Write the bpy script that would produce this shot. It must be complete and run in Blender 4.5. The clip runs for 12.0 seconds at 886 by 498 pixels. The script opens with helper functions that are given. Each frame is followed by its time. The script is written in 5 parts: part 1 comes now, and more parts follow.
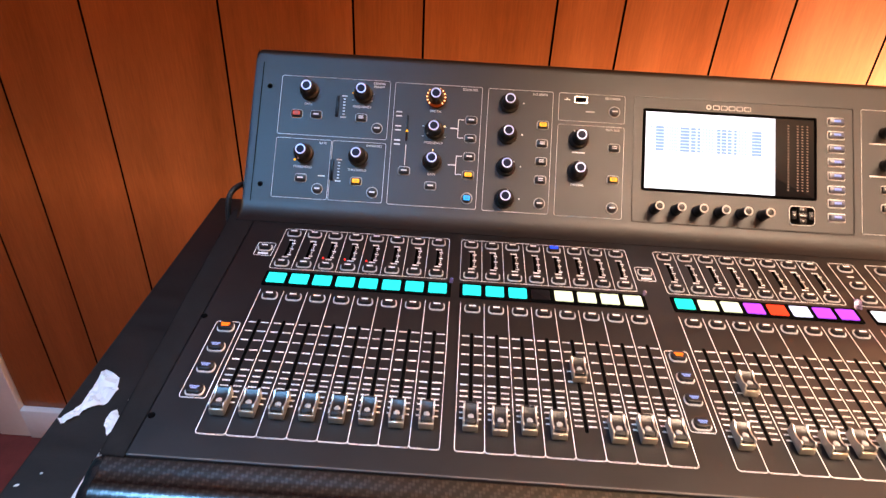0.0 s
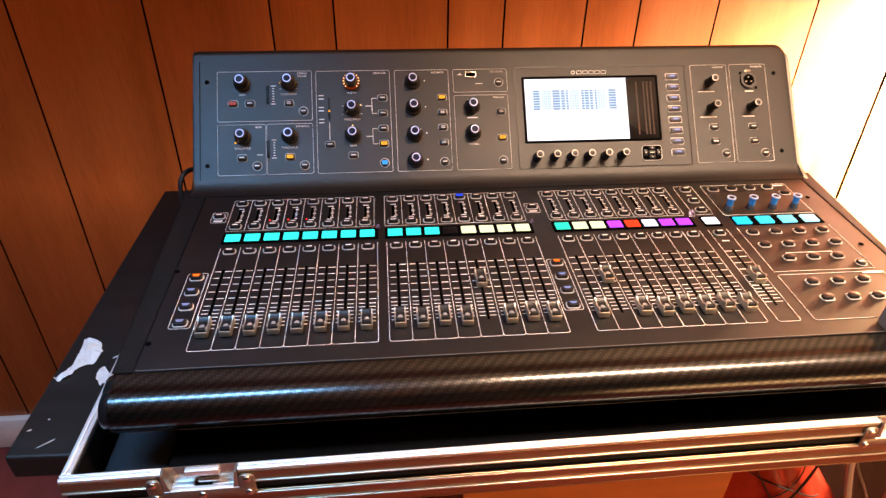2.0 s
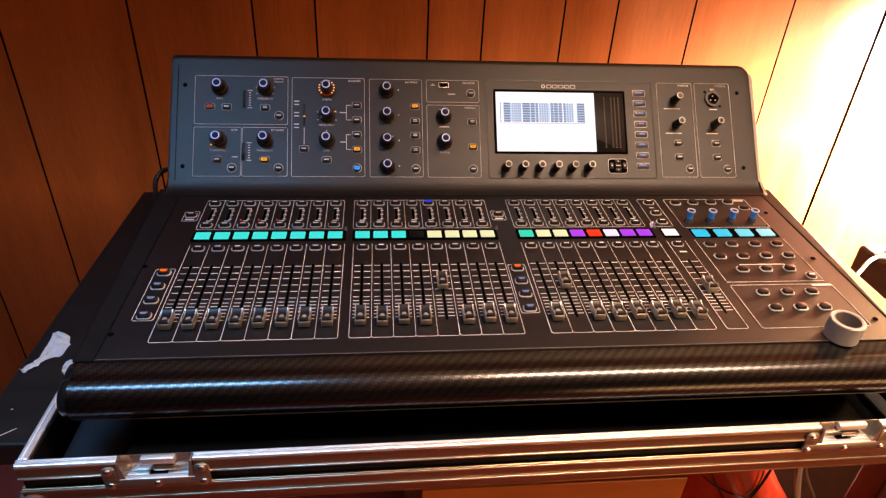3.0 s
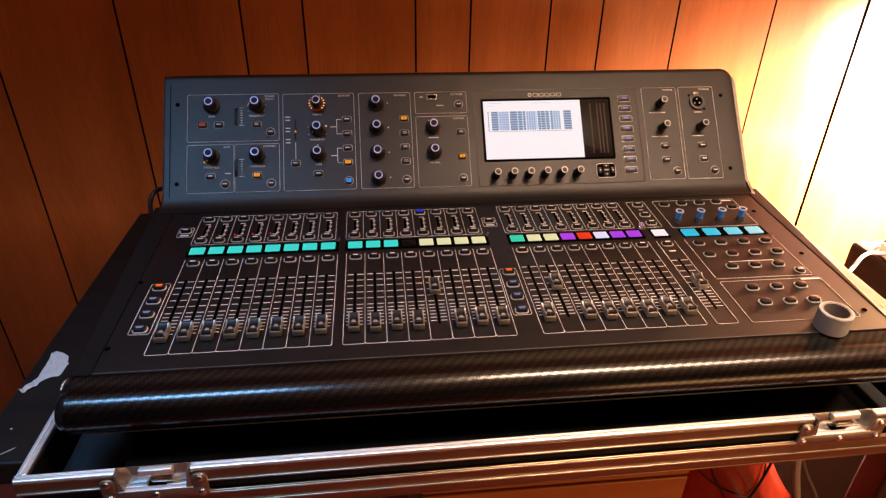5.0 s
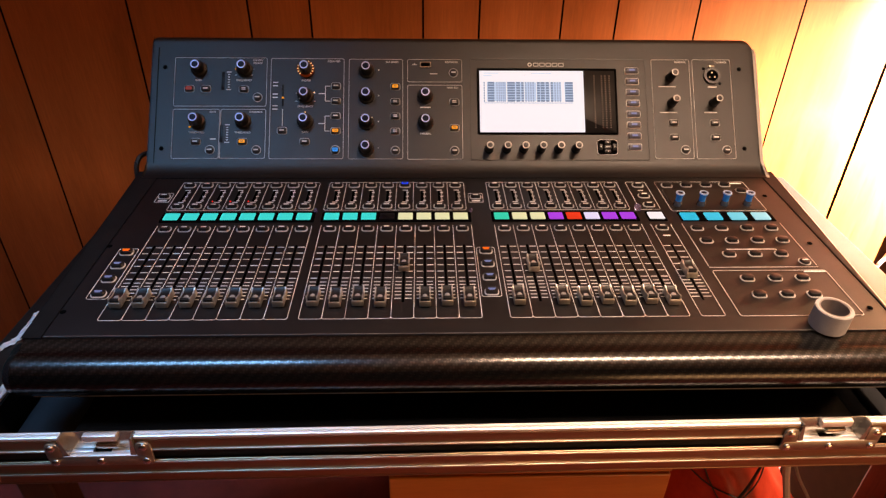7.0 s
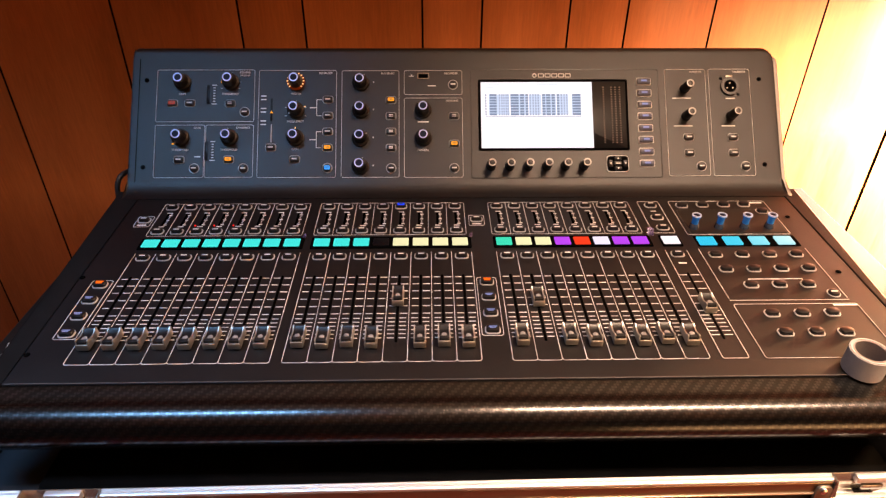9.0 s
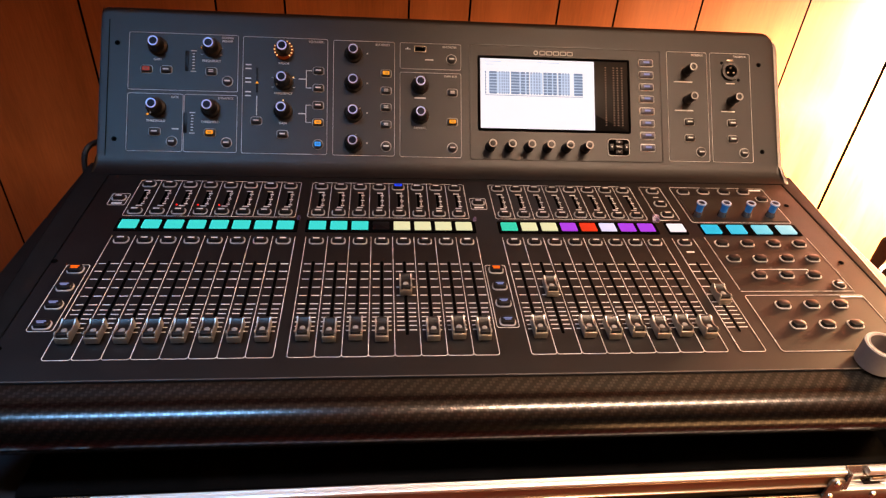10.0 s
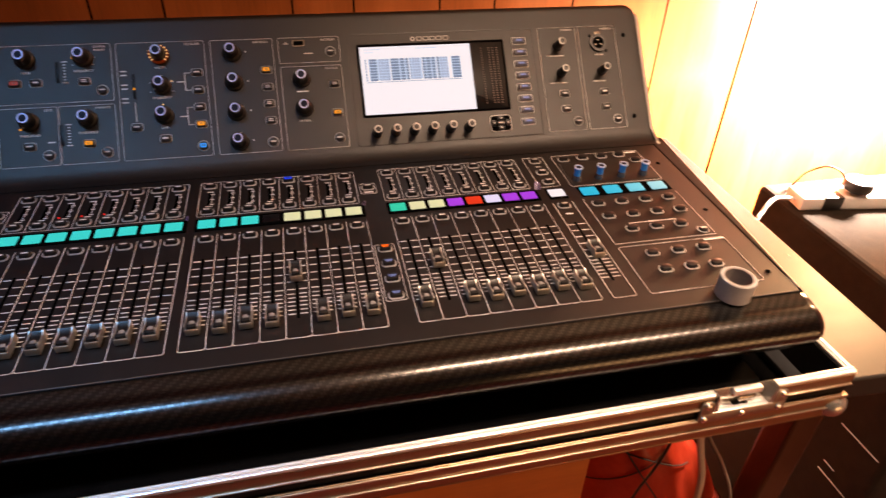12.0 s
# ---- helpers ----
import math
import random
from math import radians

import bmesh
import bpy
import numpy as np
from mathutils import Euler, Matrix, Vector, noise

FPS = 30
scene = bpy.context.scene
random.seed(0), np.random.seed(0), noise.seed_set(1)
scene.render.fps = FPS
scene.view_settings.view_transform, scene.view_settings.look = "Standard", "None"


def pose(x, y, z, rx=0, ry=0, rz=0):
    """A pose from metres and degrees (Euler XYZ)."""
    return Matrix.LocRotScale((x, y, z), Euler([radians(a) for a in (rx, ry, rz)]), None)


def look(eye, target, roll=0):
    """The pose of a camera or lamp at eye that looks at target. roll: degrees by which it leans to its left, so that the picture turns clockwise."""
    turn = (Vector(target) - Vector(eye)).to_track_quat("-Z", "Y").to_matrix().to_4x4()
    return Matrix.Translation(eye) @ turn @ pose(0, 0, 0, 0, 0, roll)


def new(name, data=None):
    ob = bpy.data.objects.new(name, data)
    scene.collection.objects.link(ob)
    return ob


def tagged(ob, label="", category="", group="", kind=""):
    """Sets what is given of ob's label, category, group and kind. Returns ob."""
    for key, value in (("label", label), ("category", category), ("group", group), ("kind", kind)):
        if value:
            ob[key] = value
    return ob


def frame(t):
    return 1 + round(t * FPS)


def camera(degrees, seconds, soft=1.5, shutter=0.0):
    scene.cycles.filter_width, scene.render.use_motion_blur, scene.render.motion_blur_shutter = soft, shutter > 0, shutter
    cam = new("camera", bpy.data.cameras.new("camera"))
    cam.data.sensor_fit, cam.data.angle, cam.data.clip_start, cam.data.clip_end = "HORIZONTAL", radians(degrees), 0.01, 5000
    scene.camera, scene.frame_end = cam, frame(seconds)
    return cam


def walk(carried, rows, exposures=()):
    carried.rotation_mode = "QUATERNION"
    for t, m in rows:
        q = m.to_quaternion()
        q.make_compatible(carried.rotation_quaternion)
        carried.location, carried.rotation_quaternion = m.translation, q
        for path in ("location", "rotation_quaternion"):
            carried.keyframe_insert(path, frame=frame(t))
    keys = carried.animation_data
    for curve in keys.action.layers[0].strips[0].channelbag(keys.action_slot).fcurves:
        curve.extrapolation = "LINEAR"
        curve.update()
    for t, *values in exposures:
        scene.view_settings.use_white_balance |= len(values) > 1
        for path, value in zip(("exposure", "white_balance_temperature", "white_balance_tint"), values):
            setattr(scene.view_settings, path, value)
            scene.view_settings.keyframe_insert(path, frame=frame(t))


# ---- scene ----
cam = camera(70.6, 12.0, soft=1.3, shutter=0.2)
PATH = [
    (0.0, -0.1856, -0.3202, 1.3075, 57.351, -2.551, 2.828),
    (0.5, -0.1451, -0.3780, 1.3082, 55.747, -0.044, 2.737),
    (1.0, -0.1358, -0.3805, 1.3165, 56.979, 0.483, 0.337),
    (1.5, -0.1344, -0.4047, 1.3235, 56.569, -0.100, 1.512),
    (2.0, -0.1712, -0.4824, 1.3427, 57.085, -0.724, -5.222),
    (2.5, -0.1451, -0.5019, 1.3427, 58.973, -4.363, -4.333),
    (3.0, -0.1413, -0.5103, 1.3414, 58.528, -2.462, -5.138),
    (5.0, -0.1315, -0.5268, 1.3342, 60.225, -0.772, -6.075),
    (5.5, -0.1334, -0.5211, 1.3363, 59.431, -1.653, -6.524),
    (6.0, -0.1206, -0.5125, 1.3252, 58.637, -1.855, -6.002),
    (6.5, -0.0900, -0.5054, 1.3257, 58.303, -0.654, -4.950),
    (6.7, -0.0686, -0.5038, 1.3200, 58.090, -0.552, -3.408),
    (8.3, -0.0212, -0.4821, 1.3155, 57.652, -0.614, 0.629),
    (8.5, -0.0177, -0.4733, 1.3166, 57.475, -0.045, 0.347),
    (9.0, -0.0362, -0.4354, 1.3214, 57.511, -0.259, -1.172),
    (9.5, -0.0820, -0.4130, 1.3050, 57.234, -1.682, -4.205),
    (10.0, -0.0955, -0.3970, 1.3122, 55.198, -3.453, -4.573),
    (10.5, -0.0976, -0.4022, 1.3143, 55.933, -1.788, -4.998),
    (11.0, -0.0962, -0.4001, 1.3124, 55.742, -1.641, -6.221),
    (11.5, -0.0940, -0.3982, 1.3128, 55.761, -1.476, -6.125),
    (12.0, -0.0450, -0.4360, 1.3120, 55.309, -1.562, -12.490),
]
EXPOSURES = [(t, stops, 6500 if t < 1.6 else 6800 if t < 2.2 else 7000, 19 if t < 2.2 else 24) for t, stops in ((0.0, 1.15), (0.5, 1.12), (1.0, 1.1), (1.5, 1.08), (2.0, 0.78), (2.5, 0.27), (3.2, 0.05), (5.0, -0.2), (6.7, -0.2), (8.3, 0.12), (9.2, 0.14), (10.0, -0.05), (11.5, -0.1), (12.0, -0.2))]
walk(cam, [(t, pose(x, y, z, rx, ry, rz)) for t, x, y, z, rx, ry, rz in PATH], EXPOSURES)

# ---- world and lights ----
world = bpy.data.worlds.new("world")
scene.world = world
world.use_nodes = True
world.node_tree.nodes["Background"].inputs[0].default_value = (0.55, 0.65, 0.8, 1)
world.node_tree.nodes["Background"].inputs[1].default_value = 0.3


def lamp(name, kind, place, target, energy, colour, size=0.1, size_y=0.0, spread=180):
    data = bpy.data.lights.new(name, kind)
    data.energy, data.color = energy, colour
    if kind == "AREA":
        data.shape, data.size, data.size_y, data.spread = "RECTANGLE", size, size_y or size, radians(spread)
    else:
        data.shadow_soft_size = size
    ob = new(name, data)
    ob.matrix_world = look(place, target)
    return ob


# a shaded lamp low above the equipment box, turned to the wall, and a weaker glow through its shade
shaded = lamp("box_lamp_light", "SPOT", (1.19, 0.51, 1.02), (1.10, 0.725, 0.72), 1650, (1.0, 0.88, 0.74), 0.06)
shaded.data.spot_size, shaded.data.spot_blend = radians(154), 0.9
lamp("box_lamp_shade_light", "POINT", (1.19, 0.51, 1.04), (0, 0, 0), 108, (1.0, 0.62, 0.29), 0.07)
lamp("ceiling_light_cool", "AREA", (-0.80, -0.30, 2.40), (-0.80, -0.45, 0), 9, (0.20, 0.56, 1.0), 0.66, 0.22, 84)
lamp("ceiling_light_warm", "AREA", (0.73, -0.30, 2.40), (0.73, -0.45, 0), 26, (1.0, 0.73, 0.49), 1.0, 0.20, 84)
# added warm fill, low in front, brightens the case front; no known lamp
lamp("front_fill_light", "AREA", (1.3, -1.7, 0.45), (0.7, 0.0, 0.7), 11, (1.0, 0.55, 0.22), 1.2, 0.5)


# ---- materials ----
def material(name, colour, rough=0.5, metal=0.0, emit=None, strength=1.0, coat=0.0):
    m = bpy.data.materials.new(name)
    m.use_nodes = True
    b = m.node_tree.nodes["Principled BSDF"]
    b.inputs["Base Color"].default_value = (*colour, 1)
    b.inputs["Roughness"].default_value = rough
    b.inputs["Metallic"].default_value = metal
    b.inputs["Coat Weight"].default_value = coat
    if emit:
        b.inputs["Emission Color"].default_value = (*emit, 1)
        b.inputs["Emission Strength"].default_value = strength
    return m


def node(m, kind, **values):
    n = m.node_tree.nodes.new(kind)
    for key, value in values.items():
        n.inputs[key].default_value = value
    return n


def link(m, a, b):
    m.node_tree.links.new(a, b)


def vary(m, low, high, scale, stretch=(1, 1, 1), bump=0.0, rough=None, detail=6.0, fine=None, random_shift=0.0):
    """Colour between low and high by noise at two scales, with relief and a roughness range."""
    b = m.node_tree.nodes["Principled BSDF"]
    coords = node(m, "ShaderNodeTexCoord")
    mapping = node(m, "ShaderNodeMapping", Scale=stretch)
    link(m, coords.outputs["Object"], mapping.inputs["Vector"])
    vector = mapping.outputs["Vector"]
    if random_shift:
        info = node(m, "ShaderNodeObjectInfo")
        scale_up = node(m, "ShaderNodeMath")
        scale_up.operation = "MULTIPLY"
        scale_up.inputs[1].default_value = random_shift
        link(m, info.outputs["Random"], scale_up.inputs[0])
        add = node(m, "ShaderNodeVectorMath")
        link(m, vector, add.inputs[0])
        link(m, scale_up.outputs[0], add.inputs[1])
        vector = add.outputs[0]
    broad = node(m, "ShaderNodeTexNoise", Scale=scale, Detail=detail, Roughness=0.6)
    grain = node(m, "ShaderNodeTexNoise", Scale=fine or scale * 9, Detail=3.0, Roughness=0.7)
    link(m, vector, broad.inputs["Vector"])
    link(m, vector, grain.inputs["Vector"])
    mixed = node(m, "ShaderNodeMix")
    mixed.data_type = "FLOAT"
    mixed.inputs[0].default_value = 0.4
    link(m, broad.outputs["Fac"], mixed.inputs[2])
    link(m, grain.outputs["Fac"], mixed.inputs[3])
    ramp = node(m, "ShaderNodeValToRGB")
    ramp.color_ramp.elements[0].position, ramp.color_ramp.elements[1].position = 0.32, 0.68
    ramp.color_ramp.elements[0].color, ramp.color_ramp.elements[1].color = (*low, 1), (*high, 1)
    link(m, mixed.outputs[0], ramp.inputs["Fac"])
    link(m, ramp.outputs["Color"], b.inputs["Base Color"])
    if rough:
        spread = node(m, "ShaderNodeMapRange")
        spread.inputs[3].default_value, spread.inputs[4].default_value = rough
        link(m, broad.outputs["Fac"], spread.inputs[0])
        link(m, spread.outputs[0], b.inputs["Roughness"])
    if bump:
        relief = node(m, "ShaderNodeBump", Strength=bump, Distance=0.002)
        link(m, mixed.outputs[0], relief.inputs["Height"])
        link(m, relief.outputs["Normal"], b.inputs["Normal"])
    return m


PAINT = vary(material("black_textured_paint", (0.009, 0.009, 0.010), 0.5), (0.0018, 0.0018, 0.0020), (0.0036, 0.0036, 0.0039), 30, bump=0.06, rough=(0.41, 0.51), fine=900)
GLOSSBLACK = vary(material("gloss_black_plastic", (0.006, 0.006, 0.007), 0.2), (0.004, 0.004, 0.005), (0.008, 0.008, 0.009), 60, rough=(0.16, 0.28))
EDGEGREY = vary(material("grey_edge_bead", (0.2, 0.19, 0.18), 0.4), (0.06, 0.058, 0.055), (0.12, 0.115, 0.11), 25, rough=(0.35, 0.5))
TRIM = vary(material("satin_black_trim", (0.01, 0.01, 0.01), 0.4), (0.006, 0.006, 0.006), (0.012, 0.012, 0.012), 60, bump=0.04, rough=(0.36, 0.46), fine=800)
TRIM.node_tree.nodes["Principled BSDF"].inputs["Specular IOR Level"].default_value = 0.08
CHEEK = vary(material("moulded_grey_plastic", (0.012, 0.012, 0.012), 0.35), (0.28, 0.26, 0.24), (0.38, 0.36, 0.33), 60, rough=(0.34, 0.46))
RUBBER = vary(material("black_rubber", (0.012, 0.012, 0.012), 0.5), (0.008, 0.008, 0.008), (0.018, 0.018, 0.018), 60, bump=0.05, rough=(0.4, 0.6))
PAINT.node_tree.nodes["Principled BSDF"].inputs["Specular IOR Level"].default_value = 0.46
CAPDISH = material("satin_black_cap", (0.007, 0.007, 0.0075), 0.34)
CAPDISH.node_tree.nodes["Principled BSDF"].inputs["Specular IOR Level"].default_value = 0.3
PLASTIC = vary(material("black_plastic", (0.012, 0.012, 0.013), 0.35), (0.009, 0.009, 0.010), (0.016, 0.016, 0.017), 80, rough=(0.28, 0.42))
SLOT = material("slot_black", (0.002, 0.002, 0.002), 0.9)
SLOT.node_tree.nodes["Principled BSDF"].inputs["Specular IOR Level"].default_value = 0.0
PRINT = vary(material("white_print", (0.58, 0.58, 0.56), 0.6), (0.70, 0.70, 0.70), (0.84, 0.84, 0.84), 60, rough=(0.5, 0.7))
RIM = vary(material("grey_button_rim", (0.42, 0.42, 0.42), 0.4), (0.38, 0.38, 0.38), (0.50, 0.50, 0.50), 90, rough=(0.3, 0.5))
KEY = material("dark_key", (0.009, 0.009, 0.010), 0.32)
KEY.node_tree.nodes["Principled BSDF"].inputs["Specular IOR Level"].default_value = 0.3
GREYKEY = material("lilac_grey_key", (0.05, 0.05, 0.065), 0.3)
LILAC = material("lilac_key_face", (0.045, 0.05, 0.085), 0.35)
DOT = material("grey_touch_dot", (0.22, 0.22, 0.215), 0.5)
SILVER = vary(material("silver_fader_rail", (0.5, 0.49, 0.47), 0.35, 0.7), (0.30, 0.29, 0.27), (0.46, 0.45, 0.42), 90, rough=(0.28, 0.42))
CAPBLUE = material("blue_steel_cap", (0.52, 0.62, 0.98), 0.42, 0.3)
CAPGREY = material("dull_steel_cap", (0.26, 0.25, 0.24), 0.4, 0.5)
CHROME = vary(material("worn_chrome", (0.62, 0.60, 0.57), 0.25, 1.0), (0.50, 0.48, 0.46), (0.72, 0.70, 0.67), 70, rough=(0.16, 0.38))
# bare aluminium with the floor's brown reflection put into its colour
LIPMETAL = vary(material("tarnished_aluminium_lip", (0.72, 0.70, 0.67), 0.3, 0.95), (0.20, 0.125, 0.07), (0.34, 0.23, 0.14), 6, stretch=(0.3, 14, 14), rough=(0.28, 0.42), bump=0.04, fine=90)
BRASSY = vary(material("satin_fader_front", (0.5, 0.45, 0.38), 0.4, 0.85), (0.34, 0.30, 0.24), (0.46, 0.41, 0.33), 80, rough=(0.30, 0.42))
ALU = vary(material("brushed_aluminium", (0.72, 0.70, 0.67), 0.4, 0.8), (0.74, 0.74, 0.73), (0.88, 0.88, 0.87), 6, stretch=(0.3, 14, 14), rough=(0.34, 0.52), bump=0.04, fine=90)
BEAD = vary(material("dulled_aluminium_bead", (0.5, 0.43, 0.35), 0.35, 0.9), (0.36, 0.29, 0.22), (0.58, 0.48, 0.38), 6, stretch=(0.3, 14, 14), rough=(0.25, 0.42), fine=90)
STEEL = vary(material("latch_steel", (0.60, 0.58, 0.55), 0.22, 0.75), (0.24, 0.215, 0.185), (0.46, 0.43, 0.38), 25, rough=(0.12, 0.30), bump=0.03)
DARKSTEEL = vary(material("dull_plate_steel", (0.32, 0.30, 0.28), 0.3, 0.8), (0.20, 0.17, 0.13), (0.36, 0.31, 0.25), 25, rough=(0.2, 0.42), bump=0.03)
LAMINATE = vary(material("black_case_laminate", (0.012, 0.011, 0.011), 0.4), (0.004, 0.004, 0.004), (0.010, 0.009, 0.009), 20, rough=(0.4, 0.6))
LAMINATE.node_tree.nodes["Principled BSDF"].inputs["Specular IOR Level"].default_value = 0.1
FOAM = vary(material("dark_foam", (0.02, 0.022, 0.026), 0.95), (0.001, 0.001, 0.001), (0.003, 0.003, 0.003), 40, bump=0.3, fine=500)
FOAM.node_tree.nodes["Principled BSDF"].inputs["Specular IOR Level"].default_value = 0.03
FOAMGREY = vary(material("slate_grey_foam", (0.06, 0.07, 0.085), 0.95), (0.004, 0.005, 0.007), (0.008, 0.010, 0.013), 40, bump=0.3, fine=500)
BOARD = vary(material("black_stained_board", (0.022, 0.020, 0.019), 0.38), (0.007, 0.0062, 0.0058), (0.014, 0.0120, 0.0110), 5, stretch=(1, 6, 1), rough=(0.40, 0.55), bump=0.05, fine=120)
BOARD.node_tree.nodes["Principled BSDF"].inputs["Specular IOR Level"].default_value = 0.20
WOOD = vary(material("varnished_wall_veneer", (0.3, 0.1, 0.03), 0.3), (0.18, 0.043, 0.008), (0.33, 0.088, 0.021), 1.6, stretch=(9, 9, 0.7), rough=(0.24, 0.36), bump=0.02, fine=30, random_shift=13.0)
GROOVE = material("groove_dark_brown", (0.003, 0.0024, 0.002), 0.9)
GROOVE.node_tree.nodes["Principled BSDF"].inputs["Specular IOR Level"].default_value = 0.0
LEGWOOD = vary(material("brown_stained_leg", (0.12, 0.06, 0.03), 0.4), (0.032, 0.015, 0.008), (0.07, 0.034, 0.017), 3, stretch=(8, 8, 0.6), rough=(0.3, 0.5), fine=60)
LEGWOOD.node_tree.nodes["Principled BSDF"].inputs["Specular IOR Level"].default_value = 0.15
PINE = vary(material("orange_cabinet_veneer", (0.36, 0.14, 0.045), 0.4), (0.46, 0.16, 0.026), (0.60, 0.23, 0.042), 3, stretch=(1, 4, 8), rough=(0.32, 0.48), fine=40)
WHITE = vary(material("white_gloss_paint", (0.78, 0.77, 0.75), 0.35), (0.70, 0.69, 0.67), (0.80, 0.79, 0.77), 8, rough=(0.28, 0.42))
PLASTER = vary(material("cream_plaster", (0.70, 0.67, 0.62), 0.9), (0.64, 0.61, 0.56), (0.74, 0.71, 0.66), 4, bump=0.05)
SLATE = vary(material("dark_unseen_wall_paint", (0.07, 0.072, 0.078), 0.7), (0.060, 0.062, 0.068), (0.078, 0.080, 0.086), 5, bump=0.05)
TEAL = vary(material("teal_paint", (0.02, 0.20, 0.22), 0.6), (0.015, 0.16, 0.18), (0.03, 0.23, 0.25), 5)
CARPET = vary(material("red_carpet", (0.26, 0.03, 0.02), 1.0), (0.10, 0.016, 0.012), (0.20, 0.034, 0.026), 14, bump=0.8, fine=420)
PRIMER = vary(material("bare_primer", (0.4, 0.39, 0.37), 0.8), (0.26, 0.25, 0.24), (0.5, 0.49, 0.47), 200)
PAPER = vary(material("white_tissue", (0.85, 0.85, 0.85), 0.9), (0.86, 0.86, 0.86), (0.93, 0.93, 0.93), 40, bump=0.3)
TAPE = vary(material("white_cloth_tape", (0.72, 0.72, 0.72), 0.7), (0.30, 0.30, 0.30), (0.38, 0.38, 0.38), 60, bump=0.1, fine=700)
CARD = vary(material("grey_card_core", (0.22, 0.19, 0.17), 0.9), (0.18, 0.155, 0.14), (0.26, 0.22, 0.2), 60, bump=0.1)
FELT = vary(material("black_box_carpet", (0.008, 0.008, 0.008), 0.95), (0.008, 0.0054, 0.0034), (0.018, 0.012, 0.0075), 40, bump=0.4, fine=600)
FELT.node_tree.nodes["Principled BSDF"].inputs["Specular IOR Level"].default_value = 0.15
TAPEBLACK = vary(material("black_vinyl", (0.012, 0.011, 0.010), 0.4), (0.008, 0.007, 0.006), (0.016, 0.014, 0.012), 60, rough=(0.35, 0.5))
WHITEPLASTIC = vary(material("white_plastic", (0.75, 0.74, 0.70), 0.4), (0.50, 0.49, 0.46), (0.60, 0.59, 0.56), 20, rough=(0.35, 0.5))
BLUECLEAR = material("blue_lit_translucent_plastic", (0.03, 0.24, 0.62), 0.2, 0.0, (0.01, 0.16, 0.55), 0.12)
BLUECLEAR.node_tree.nodes["Principled BSDF"].inputs["Transmission Weight"].default_value = 0.35
REDVINYL = vary(material("red_vinyl", (0.42, 0.035, 0.02), 0.4), (0.28, 0.020, 0.008), (0.42, 0.045, 0.018), 8, rough=(0.3, 0.5), bump=0.25, fine=110)
REDVINYL.node_tree.nodes["Principled BSDF"].inputs["Specular IOR Level"].default_value = 0.2
CLEARTAPE = material("clear_violet_tape", (0.30, 0.24, 0.46), 0.25)
CLEARTAPE.node_tree.nodes["Principled BSDF"].inputs["Transmission Weight"].default_value = 0.85
SMOKE = material("smoked_clear_plastic", (0.05, 0.06, 0.09), 0.2)
SMOKE.node_tree.nodes["Principled BSDF"].inputs["Transmission Weight"].default_value = 0.3
GLASS = material("display_glass", (0.004, 0.004, 0.005), 0.3)
GLASS.node_tree.nodes["Principled BSDF"].inputs["Specular IOR Level"].default_value = 0.15
BLUEINSET = material("dark_blue_cap", (0.006, 0.010, 0.030), 0.4)
BLUEINSET.node_tree.nodes["Principled BSDF"].inputs["Specular IOR Level"].default_value = 0.1
PALEBLUE = material("pale_blue_ring", (0.50, 0.66, 0.95), 0.3, 0.4)


def glow(name, colour, strength):
    m = material(name, tuple(0.12 * c for c in colour), 0.45, 0.0, colour, strength)
    m.node_tree.nodes["Principled BSDF"].inputs["Specular IOR Level"].default_value = 0.01
    return m


TEALLIT = glow("teal_backlight", (0.0, 0.72, 0.66), 0.95)
GREENLIT = glow("green_backlight", (0.0, 0.64, 0.42), 0.95)
YELLOWLIT = glow("pale_yellow_backlight", (0.86, 0.93, 0.54), 0.76)
PURPLELIT = glow("purple_backlight", (0.42, 0.06, 0.82), 0.9)
REDLIT = glow("red_backlight", (0.80, 0.05, 0.015), 0.9)
LILACLIT = glow("lilac_backlight", (0.72, 0.74, 1.0), 0.95)
WHITELIT = glow("white_backlight", (0.85, 0.85, 0.88), 1.0)
CYANS = [glow("cyan_backlight", c, 1.0) for c in ((0.0, 0.48, 0.72), (0.02, 0.52, 0.74), (0.14, 0.62, 0.76), (0.32, 0.72, 0.80))]
AMBER = glow("amber_key_light", (1.0, 0.38, 0.02), 1.1)
ORANGE = glow("orange_key_light", (1.0, 0.16, 0.01), 1.1)
GLOWSKIRT = glow("orange_skirt_light", (1.0, 0.14, 0.02), 0.05)
COLLAR = glow("warm_white_collar_light", (1.0, 0.60, 0.24), 1.5)
PINK = glow("dull_red_key_light", (0.60, 0.10, 0.08), 0.5)
BLUELIT = glow("blue_key_light", (0.02, 0.35, 1.0), 1.0)
DEEPBLUE = glow("deep_blue_key_light", (0.01, 0.06, 1.0), 1.0)
DULLBLUE = glow("dull_blue_legend", (0.30, 0.38, 0.75), 0.6)
LEDRED = glow("red_led", (1.0, 0.03, 0.02), 1.2)
DISPLAY = glow("lcd_white", (0.92, 0.96, 1.0), 1.0)
DISPLAYBLUE = glow("lcd_slate_blue", (0.22, 0.32, 0.48), 0.8)
DISPLAYMID = glow("lcd_light_slate", (0.34, 0.46, 0.66), 0.85)
DISPLAYPALE = glow("lcd_pale_blue", (0.55, 0.72, 0.92), 0.95)
INK = material("legend_ink", (0.02, 0.06, 0.06), 0.5)


